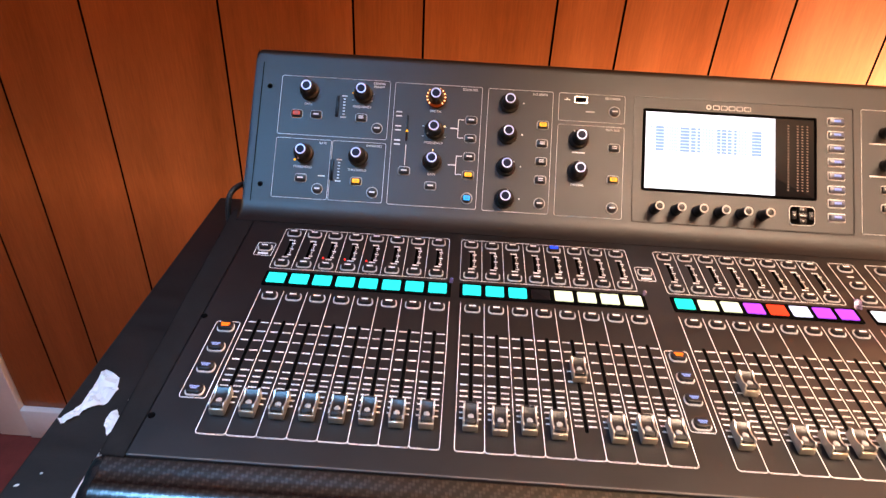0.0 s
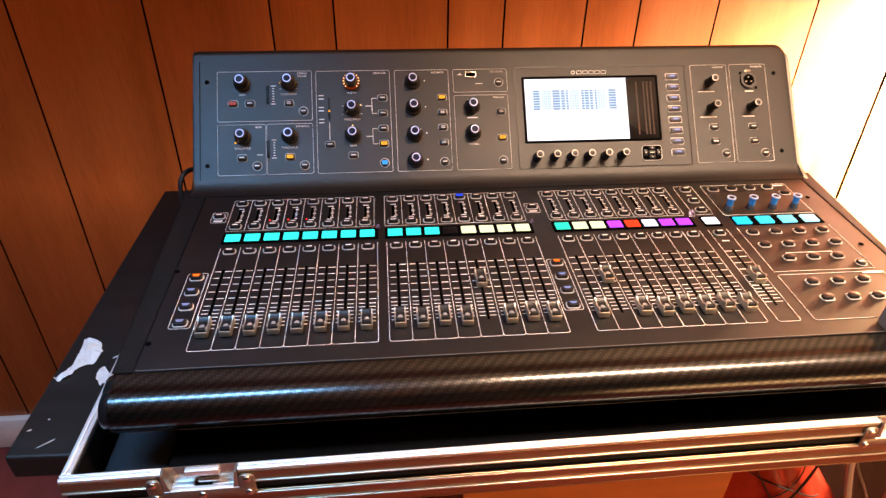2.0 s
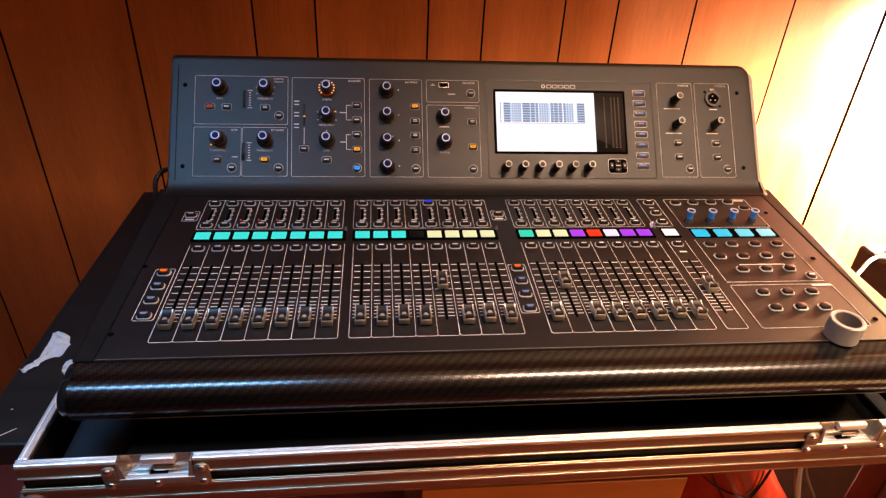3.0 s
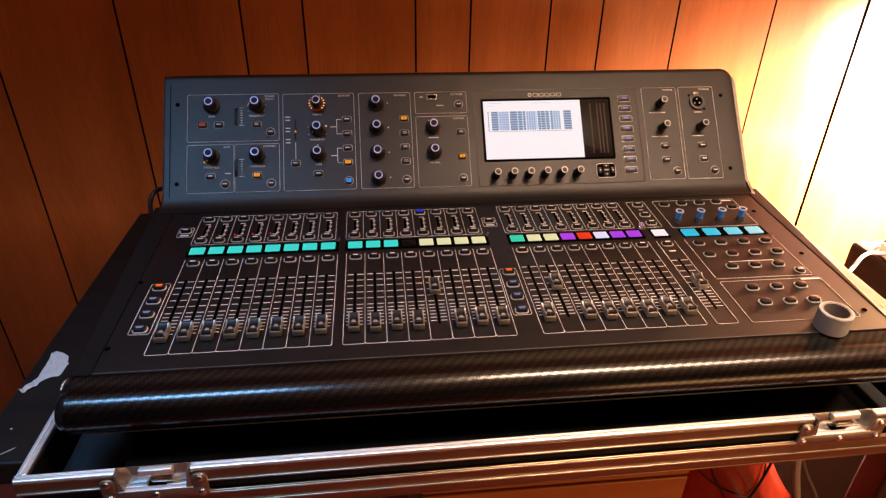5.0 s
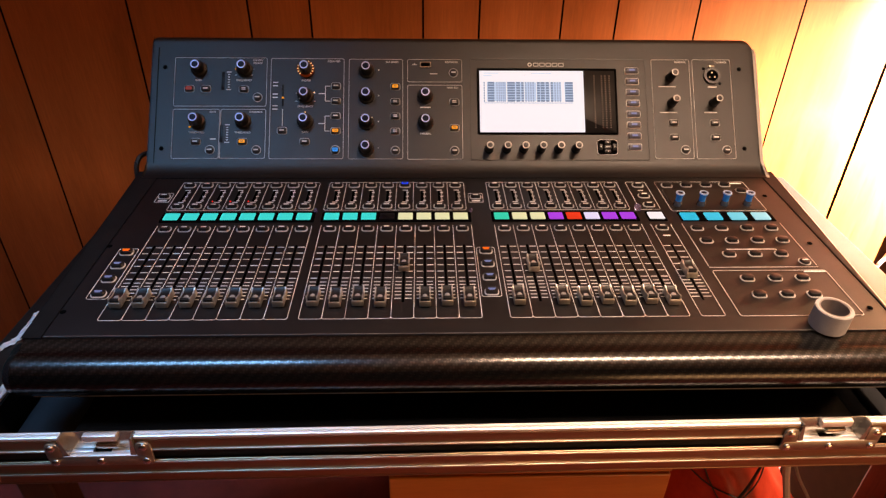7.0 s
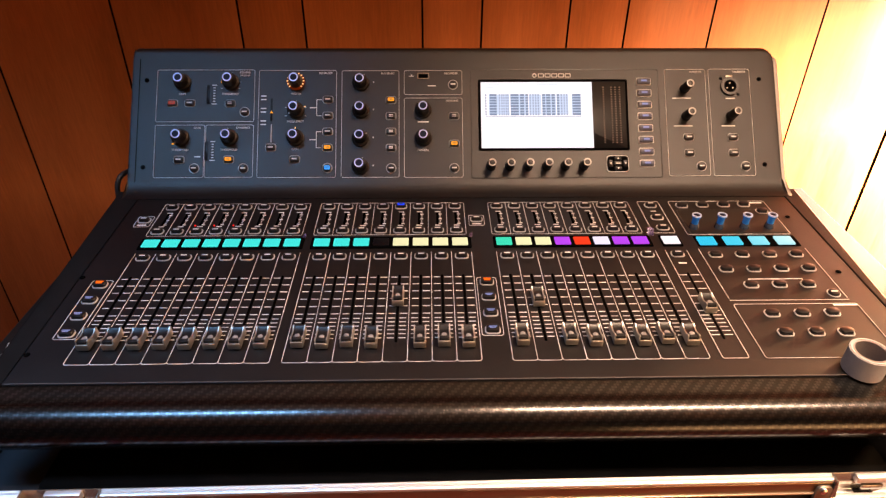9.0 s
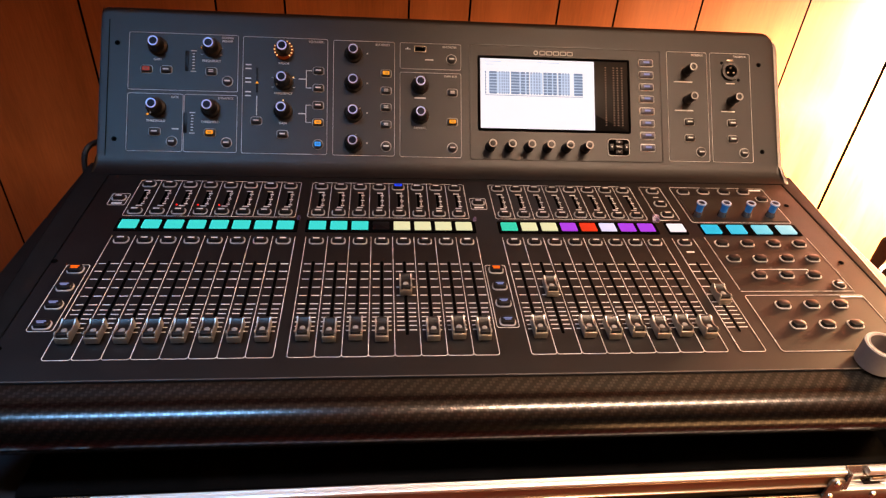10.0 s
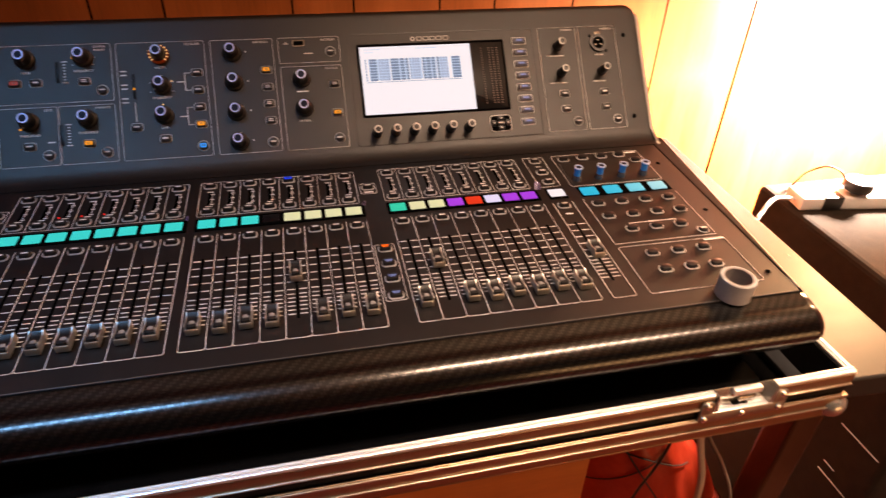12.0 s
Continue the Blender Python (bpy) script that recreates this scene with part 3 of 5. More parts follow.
def build_shell():
    body = [(-0.030, -0.040), (-0.026, -0.008), (0.29, -0.008), (0.33, -0.02), (0.47, 0.10), (0.488, 0.09), (0.488, -0.118), (0.03, -0.118)]
    part("chassis", extrude(body, -0.432, 0.438, 0.003), PAINT, console, smooth=0)
    part("deck_plate", box(-0.4195, 0.4365, -0.0232, 0.299, -0.007, 0.0, 0.0012), PAINT, console, "black deck plate", smooth=0)
    # side trims widen towards the back; a pale strip imitates the outer edge's highlight
    for inner, front, back in ((-0.4200, -0.4370, -0.4490), (0.4370, 0.4390, 0.4590)):
        bm = box(0, 1, -0.0240, 0.318, -0.035, 0.0004)
        for v in bm.verts:
            v.co.x = inner if v.co.x < 0.5 else (back if v.co.y > 0 else front)
        bmesh.ops.bevel(bm, geom=[e for e in bm.edges if all(v.co.z > 0 for v in e.verts)], offset=0.0012, segments=3, affect="EDGES", profile=0.5)
        trim = part("side_trim", bm, TRIM, console, "rounded satin black side trim", smooth=0)
        way = 1 if inner > 0 else -1
        part("edge_bead", tube([(front - way * 0.0012, -0.018, -0.0022), ((front + back) / 2 - way * 0.0012, 0.15, -0.0022), (back - way * 0.0012, 0.316, -0.0022)], 0.0026, 12), EDGEGREY, trim, "pale grey edge bead")
    # meter bridge with a hollow at its foot, a rolled top and rounded upper corners
    def bridge(top):
        face = [(0.2985, -0.006), (0.2985, 0.0008), (0.302, 0.0012)]
        for k in range(5):
            t = k / 4
            p, q, r = (0.302, 0.0012), (0.3160, 0.0013), on_panel(0.016)
            face.append(((1 - t) ** 2 * p[0] + 2 * t * (1 - t) * q[0] + t * t * r[0], (1 - t) ** 2 * p[1] + 2 * t * (1 - t) * q[1] + t * t * r[1]))
        cy, cz = on_panel(top, -0.011)
        return face + arc(cy, cz, 0.011, 138.09, 20, 9) + [(0.490, 0.10), (0.490, -0.006)]

    stations = []
    for edge, way, r in ((-0.4405, 1, 0.006), (0.4430, -1, 0.014)):
        some = [(edge + way * r * (1 - math.cos(radians(a))), 0.1945 - r * (1 - math.sin(radians(a)))) for a in (0, 18, 36, 54, 72, 90)]
        stations += some if way > 0 else some[::-1]
    bm = bmesh.new()
    rows = [[bm.verts.new((x, y, z)) for y, z in bridge(top)] for x, top in stations]
    for a, b in zip(rows, rows[1:]):
        for k in range(len(a)):
            bm.faces.new((a[k], a[(k + 1) % len(a)], b[(k + 1) % len(a)], b[k]))
    ends = [bm.faces.new(rows[0][::-1]), bm.faces.new(rows[-1])]
    bmesh.ops.bevel(bm, geom=[e for f in ends for e in f.edges], offset=0.0030, segments=4, affect="EDGES", profile=0.5)
    part("meter_bridge", bm, PAINT, console, "black upper control panel")
    cheek = extrude(bridge(0.1812), 0.4431, 0.4480, 0.0021, 4)
    part("end_cheek", cheek, CHEEK, console, "grey moulded end of the upper panel")
    part("front_edge_line", box(-0.4165, 0.428, -0.0227, -0.0221, -0.0002, 0.0003), EDGEGREY, console, "pale line along the deck edge", smooth=0)
    part("end_seam", box(-0.4312, -0.4302, 0.0, 0.186, 0.0, 0.0004), SLOT, console, m=PANEL, smooth=0)
    # palm rest
    nose = [(-0.0244, -0.010), (-0.0244, -0.0010), (-0.0252, -0.0004), (-0.034, -0.0016)]
    nose += arc(-0.045, -0.0255, 0.0225, 78, 250, 18)
    nose += [(-0.040, -0.040)]
    part("palm_rest", extrude(nose, -0.4335, 0.4335, 0, uv=True), CARBON, console, "lacquered carbon-fibre palm rest")
    # rounded end caps: the same section drawn in towards its middle
    for start, end in ((-0.4337, -0.4452), (0.4337, 0.4456)):
        bm = bmesh.new()
        rings = []
        for a in (0, 0, 20, 40, 58, 74, 90):
            inset = 0.0115 * (1 - math.cos(radians(a)))
            row = []
            for y, z in nose:
                if y > -0.033:
                    row.append((y, z - (inset if z > -0.005 else -inset * 0.2)))
                else:
                    away = Vector((y + 0.045, z + 0.0255))
                    away *= max(away.length - inset, 0.001) / away.length
                    row.append((away.x - 0.045, away.y - 0.0255))
            x = start + (end - start) * (math.sin(radians(a)) if rings else 0)
            rings.append([bm.verts.new((x, y, z)) for y, z in row])
        rings = rings[1:]
        for p, q in zip(rings, rings[1:]):
            for k in range(len(p)):
                bm.faces.new((p[k], p[(k + 1) % len(p)], q[(k + 1) % len(p)], q[k]))
        bm.faces.new(rings[-1])
        bm.faces.new(rings[0][::-1])
        part("end_cap", bm, GLOSSBLACK, console, "glossy black end cap", smooth=50)
    strip = extrude([(-0.030, -0.0480), (-0.030, -0.0505), (-0.0535, -0.0502), (-0.0552, -0.0488), (-0.0535, -0.0478)], -0.428, 0.428)
    part("under_lip", strip, ALU, console, "thin bright lower edge")


build_shell()

# shared small parts
M_KNOB = finish(lathe([(0.0118, 0), (0.0116, 0.003), (0.0094, 0.0045), (0.0080, 0.0165), (0.0068, 0.0175), (0.0060, 0.0180)], 36), "knob", PLASTIC)
for v in M_KNOB.vertices:
    if 0.004 < v.co.z < 0.017 and round(math.degrees(math.atan2(v.co.y, v.co.x)) / 10) % 2:
        v.co.x *= 0.94
        v.co.y *= 0.94
M_KNOBRING = finish(ring(0.0046, 0.0060, 0.0172, 0.0188), "cap_ring", CAPBLUE)
M_KNOBINSET = finish(lathe([(0.0046, 0.0176), (0.0044, 0.0181), (0.0028, 0.0183)], 20), "cap_inset", BLUEINSET)
M_MARK = finish(box(-0.0005, 0.0005, 0.0078, 0.0106, 0.0040, 0.0070), "pointer", PRINT, 0)
M_ENC = finish(lathe([(0.0068, 0), (0.0066, 0.002), (0.0058, 0.003), (0.0056, 0.0200), (0.0052, 0.0206)], 24), "encoder", PLASTIC)
M_ENCRING = finish(ring(0.0036, 0.0052, 0.0200, 0.0214), "cap_ring", CAPGREY)
M_ENCINSET = finish(lathe([(0.0036, 0.0200), (0.0035, 0.0207), (0.0026, 0.0209)], 16), "cap_inset", KEY)
M_BLUEKNOB = finish(lathe([(0.0058, 0), (0.0054, 0.002), (0.0048, 0.006), (0.0046, 0.0065)], 20), "clear_knob", SMOKE)
M_BLUEBAND = finish(lathe([(0.0040, 0.0064), (0.0042, 0.0150), (0.0055, 0.0160), (0.0056, 0.0170)], 20), "clear_knob_band", BLUECLEAR)
M_BLUERING = finish(ring(0.0040, 0.0056, 0.0171, 0.0188, 20), "clear_knob_ring", PALEBLUE)
M_BLUETOP = finish(lathe([(0.0040, 0.0171), (0.0040, 0.0178), (0.0030, 0.0180)], 16), "clear_knob_cap", BLUEINSET)

M_RECTRIM = finish(frame_line(-0.0072, 0.0072, -0.0053, 0.0052, 0.003, 0.0008, 0.0006), "button_rim", RIM)
M_ROUNDRIM = finish(ring(0.0060, 0.0069, -0.0005, 0.0006), "button_rim", RIM)
M_DECKRIM = finish(frame_line(-0.0078, 0.0078, -0.0060, 0.0054, 0.0042, 0.0009, 0.0012), "button_rim", RIM)


def keycap(name, mat, hx, hy, z, r):
    return finish(pad(-hx, hx, -hy, hy, -0.001, z, r, 0.0008), name, mat)


KEYCAPS = {}
# half width, half depth, height and corner radius of each kind of key
SIZES = {"rect": (0.0061, 0.0041, 0.0032, 0.002), "round": (0.0055, 0.0055, 0.0030, 0.0053), "deck": (0.0064, 0.0042, 0.0042, 0.0036), "bank": (0.0066, 0.0048, 0.0044, 0.003), "side": (0.0092, 0.0040, 0.0030, 0.0012)}


def key_mesh(shape, mat):
    if (shape, mat.name) not in KEYCAPS:
        size = SIZES[shape]
        KEYCAPS[shape, mat.name] = keycap("button", mat, *size)
    return KEYCAPS[shape, mat.name]


M_LEGEND = finish(box(-0.0033, 0.0033, -0.0008, 0.0008, -0.0002, 0.0002), "legend", PRINT, 0)
M_LEGEND_TWO = finish(box(-0.0028, 0.0028, 0.0006, 0.0016, -0.0002, 0.0002, bm=box(-0.0028, 0.0028, -0.0016, -0.0006, -0.0002, 0.0002)), "legend", PRINT, 0)
M_LEGEND_INK = finish(box(-0.0026, 0.0026, 0.0004, 0.0011, -0.0002, 0.0002, bm=box(-0.0020, 0.0026, -0.0012, -0.0005, -0.0002, 0.0002)), "legend", INK, 0)
M_LEGEND_ORANGE = finish(box(-0.0040, 0.0040, 0.0004, 0.0018, -0.0002, 0.0002, bm=box(-0.0032, 0.0032, -0.0020, -0.0006, -0.0002, 0.0002)), "legend", ORANGE, 0)
M_LEGEND_PALE = finish(box(-0.0040, 0.0040, 0.0003, 0.0013, -0.0002, 0.0002, bm=box(-0.0028, 0.0028, -0.0015, -0.0006, -0.0002, 0.0002)), "legend", DULLBLUE, 0)
M_LEGEND_BLUE = finish(box(-0.0040, 0.0040, -0.0013, 0.0013, -0.0002, 0.0002), "legend", DULLBLUE, 0)


def button(m, shape, mat=KEY, legend=M_LEGEND, label=""):
    lit = mat is not KEY
    ob = put("button", key_mesh(shape, KEY if lit else mat), console, m, label)
    rim = {"rect": M_RECTRIM, "round": M_ROUNDRIM, "deck": M_DECKRIM, "bank": M_DECKRIM}.get(shape)
    if rim:
        put("button_rim", rim, ob)
    if lit:
        z = SIZES[shape][2]
        hx, hy = {"rect": (0.0042, 0.0023), "round": (0.0038, 0.0027)}.get(shape, (0.0046, 0.0024))
        part("lit_window", pad(-hx, hx, -hy, hy, z - 0.0004, z + 0.0005, 0.0012, 0.0002), mat, ob)
        put("legend", M_LEGEND_INK, ob, at(0, 0, z + 0.0006))
    elif legend:
        put("legend", legend, ob, at(0, 0, SIZES[shape][2] + 0.0001))
    return ob


def knob(u, w, turn=0.0, label=""):
    ob = put("knob", M_KNOB, console, PANEL @ at(u, w, 0, turn), label)
    put("cap_ring", M_KNOBRING, ob, label="silver ring")
    put("cap_inset", M_KNOBINSET, ob)
    put("pointer", M_MARK, ob)
    return ob


def words(text, u, w, size=0.0042, where=PANEL):
    put("lettering", lettering(text, size), console, where @ at(u, w, 0.0002))


BARS = {}


def bars(where, spots, name="legend_bar", mat=PRINT):
    """Short printed bars (u, v, half width, half height), each a part of its own."""
    for u, v, a, b in spots:
        key = (round(a, 5), round(b, 5), mat.name)
        if key not in BARS:
            BARS[key] = finish(box(-a, a, -b, b, -0.0002, 0.0003), name, mat, 0)
        put(name, BARS[key], console, where @ at(u, v))


def build_panel():
    for x0, x1, y0, y1 in ((-0.4069, -0.2746, 0.0975, 0.1708), (-0.4069, -0.3402, 0.0203, 0.0932), (-0.3391, -0.2746, 0.0203, 0.0932), (-0.2690, -0.1632, 0.0198, 0.1700), (-0.1562, -0.0778, 0.0195, 0.1695), (-0.0711, 0.0086, 0.1348, 0.1695), (-0.0711, 0.0086, 0.0190, 0.1303), (0.2889, 0.3460, 0.0197, 0.1706), (0.3502, 0.4078, 0.0195, 0.1709)):
        part("section_outline", frame_line(x0, x1, y0, y1, 0.0025, 0.0004), PRINT, console, m=PANEL)
    for u, w in ((-0.4209, 0.1560), (-0.4209, 0.0350), (0.4208, 0.1562), (0.4208, 0.0350)):
        ob = part("screw", lathe([(0.0032, -0.0005), (0.0030, 0.0006), (0.0018, 0.0010)], 14), SLOT, console, m=PANEL @ at(u, w))
    for u, w, turn in ((-0.3724, 0.1533, 20), (-0.3072, 0.1535, 90), (-0.3724, 0.0756, 150), (-0.3072, 0.0756, 0), (-0.2185, 0.1532, 40), (-0.2185, 0.1135, 130), (-0.2185, 0.0752, 0), (-0.1305, 0.1520, -30), (-0.1305, 0.1133, 10), (-0.1305, 0.0742, -60), (-0.1305, 0.0354, -20), (-0.0452, 0.1134, 40), (-0.0452, 0.0742, 0)):
        knob(u, w, turn)
    # lit collars round two equaliser knobs
    for w, lit in ((0.1532, range(-6, 7)), (0.1135, (3,)), (0.0752, (0,))):
        for k in lit:
            a, reach = radians(90 - k * 22.5), 0.0110 if w > 0.15 else 0.0134
            mark = pose(-0.2185 + reach * math.cos(a), w + reach * math.sin(a), 0.0043 if reach < 0.012 else 0.0002, 0, 0, math.degrees(a))
            part("collar_light", pad(-0.0011, 0.0011, -0.0006, 0.0006, 0, 0.0007, 0.0005, 0.0003), COLLAR, console, m=PANEL @ mark)
    part("lit_skirt", ring(0.0096, 0.0121, 0.0008, 0.0042, 30), GLOWSKIRT, console, "knob skirt lit orange", PANEL @ at(-0.2185, 0.1532))
    for u, w in ((-0.3824, 0.0668), (-0.3190, 0.1535)):
        part("collar_light", pad(-0.0014, 0.0014, -0.0010, 0.0010, 0, 0.0009, 0.0008, 0.0003), AMBER, console, m=PANEL @ at(u, w))
    for u, w in ((-0.3190, 0.1445), (-0.2960, 0.1445), (-0.2945, 0.1535), (-0.3072, 0.1662), (-0.2316, 0.1175), (-0.2316, 0.1055), (-0.2052, 0.1175), (-0.2052, 0.1055), (-0.2185, 0.1262)):
        bars(PANEL, [(u, w, 0.0012, 0.0003)], "scale_mark")
    # buttons
    for u, w, mat, legend in ((-0.3850, 0.1236, PINK, M_LEGEND), (-0.3615, 0.1236, KEY, M_LEGEND), (-0.3071, 0.1230, KEY, M_LEGEND_TWO), (-0.3733, 0.0450, KEY, M_LEGEND), (-0.3071, 0.0450, AMBER, None), (-0.1747, 0.1281, KEY, M_LEGEND), (-0.1747, 0.1056, KEY, M_LEGEND), (-0.1747, 0.0832, KEY, M_LEGEND), (-0.1747, 0.0609, AMBER, None), (-0.2510, 0.0614, KEY, M_LEGEND), (-0.2186, 0.0450, KEY, M_LEGEND), (-0.0889, 0.1274, AMBER, None), (-0.0889, 0.1047, KEY, M_LEGEND_TWO), (-0.0889, 0.0828, KEY, M_LEGEND_TWO), (-0.0889, 0.0603, KEY, M_LEGEND_TWO), (-0.0031, 0.1045, KEY, M_LEGEND_TWO), (-0.0031, 0.0657, AMBER, None), (0.3183, 0.0737, KEY, M_LEGEND), (0.3183, 0.0517, KEY, M_LEGEND), (0.3792, 0.0735, KEY, M_LEGEND), (0.3792, 0.0515, KEY, M_LEGEND)):
        button(PANEL @ at(u, w), "rect", mat, legend, "lit amber button" if mat is AMBER else "")
    for u, w, mat in ((-0.2872, 0.1110, KEY), (-0.3526, 0.0330, KEY), (-0.2870, 0.0326, KEY), (-0.1746, 0.0328, BLUELIT), (-0.0887, 0.0320, KEY), (-0.0040, 0.1489, KEY), (-0.0034, 0.0318, KEY), (0.3337, 0.0330, KEY), (0.3947, 0.0326, KEY)):
        button(PANEL @ at(u, w), "round", mat, M_LEGEND, "lit blue button" if mat is BLUELIT else "")
    # level ladders and the band selector
    for u, w0, w1 in ((-0.3370, 0.1225, 0.1490), (-0.3370, 0.0440, 0.0700)):
        part("ladder_window", pad(u - 0.0022, u + 0.0022, w0, w1, 0, 0.0005, 0.001, 0.0002), GLASS, console, m=PANEL)
        bars(PANEL, [(u + 0.0080, w0 + (w1 - w0) * k / 7, 0.0014 if k % 7 else 0.0034, 0.0005) for k in range(8)], "ladder_mark")
    bars(PANEL, [(-0.2510, 0.0810, 0.0004, 0.0125)], "guide_line")
    part("ladder_window", pad(-0.2525, -0.2495, 0.098, 0.130, 0, 0.0005, 0.001, 0.0002), GLASS, console, m=PANEL)
    part("band_light", lathe([(0.0024, 0), (0.0020, 0.0008), (0.0012, 0.0012)], 3), AMBER, console, m=PANEL @ at(-0.2510, 0.1105, 0, 90))
    bars(PANEL, [(-0.2620, w, 0.0036, 0.0007) for w in (0.1335, 0.1285, 0.1160, 0.1110, 0.0985, 0.0935)], "band_name")
    for w0, w1 in ((0.1056, 0.1281), (0.0609, 0.0832)):
        bars(PANEL, [(-0.1900, (w0 + w1) / 2, 0.0004, (w1 - w0) / 2), (-0.1867, w0, 0.0035, 0.0004), (-0.1867, w1, 0.0035, 0.0004), (-0.1950, (w0 + w1) / 2, 0.0045, 0.0006)], "bracket")
    for text, u, w in (("GAIN", -0.3724, 0.1365), ("FREQUENCY", -0.3072, 0.1365), ("THRESHOLD", -0.3724, 0.0585), ("THRESHOLD", -0.3072, 0.0585), ("WIDTH", -0.2185, 0.1365), ("FREQUENCY", -0.2185, 0.0975), ("GAIN", -0.2185, 0.0590), ("PAN/BAL", -0.0452, 0.0570)):
        words(text, u, w, 0.0040)
    for text, u, w in (("CONFIG/", -0.2845, 0.1672), ("PREAMP", -0.2845, 0.1628), ("GATE", -0.3470, 0.0893), ("DYNAMICS", -0.2855, 0.0893), ("EQUALISER", -0.1745, 0.1662), ("BUS SENDS", -0.0900, 0.1655), ("RECORDER", -0.0030, 0.1655), ("MAIN BUS", -0.0020, 0.1265), ("MONITOR", 0.3360, 0.1668), ("TALKBACK", 0.3970, 0.1670)):
        words(text, u - 0.0035, w - 0.0004, 0.0037)
    bars(PANEL, [(-0.0452, 0.0965, 0.0075, 0.0008), (-0.3490, 0.0490, 0.0040, 0.0007), (-0.0330, 0.1475, 0.0055, 0.0006), (0.3115, 0.1290, 0.0130, 0.0007), (0.3115, 0.0895, 0.0130, 0.0007), (0.3740, 0.0895, 0.0095, 0.0007), (0.3790, 0.1285, 0.0065, 0.0007), (-0.1130, 0.1530, 0.0008, 0.0008), (-0.1130, 0.1140, 0.0008, 0.0008), (-0.1130, 0.0750, 0.0008, 0.0008), (-0.1130, 0.0360, 0.0008, 0.0008)])
    # usb socket
    socket = part("usb_socket", frame_line(-0.0528, -0.0368, 0.1570, 0.1655, 0.001, 0.0011, 0.0012), STEEL, console, "dull metal socket frame", PANEL)
    part("socket_mouth", pad(-0.0510, -0.0386, 0.1588, 0.1637, 0, 0.0006, 0.0006, 0.0002), SLOT, socket)
    bars(PANEL, [(-0.0610, 0.1612, 0.0035, 0.0004), (-0.0610, 0.1622, 0.0008, 0.0012)], "usb_mark")
    # headphone-style volume knobs and the microphone socket
    for u, w in ((0.3161, 0.1427), (0.3163, 0.1034), (0.3788, 0.1039)):
        ob = put("knob", M_ENC, console, PANEL @ at(u, w))
        put("cap_ring", M_ENCRING, ob, label="silver ring")
        put("cap_inset", M_ENCINSET, ob)
    mic = part("microphone_socket", ring(0.0088, 0.0125, 0, 0.003, 28), PLASTIC, console, "black three-pin socket", PANEL @ at(0.3791, 0.1455))
    part("socket_well", lathe([(0.0088, -0.0002), (0.0086, 0.0012)], 24), SLOT, mic)
    for a in (90, 210, 330):
        part("pin", lathe([(0.0012, 0.001), (0.0011, 0.0024)], 8), DARKSTEEL, mic, m=at(0.0045 * math.cos(radians(a)), 0.0045 * math.sin(radians(a))))
    part("push_tab", pad(-0.0045, 0.0045, 0.0128, 0.0165, 0, 0.002, 0.001), DARKSTEEL, mic)
    for dx, dy in ((-0.0115, 0.0115), (0.0115, -0.0115)):
        part("screw", lathe([(0.0022, 0), (0.0018, 0.001)], 10), SLOT, mic, m=at(dx, dy))


build_panel()


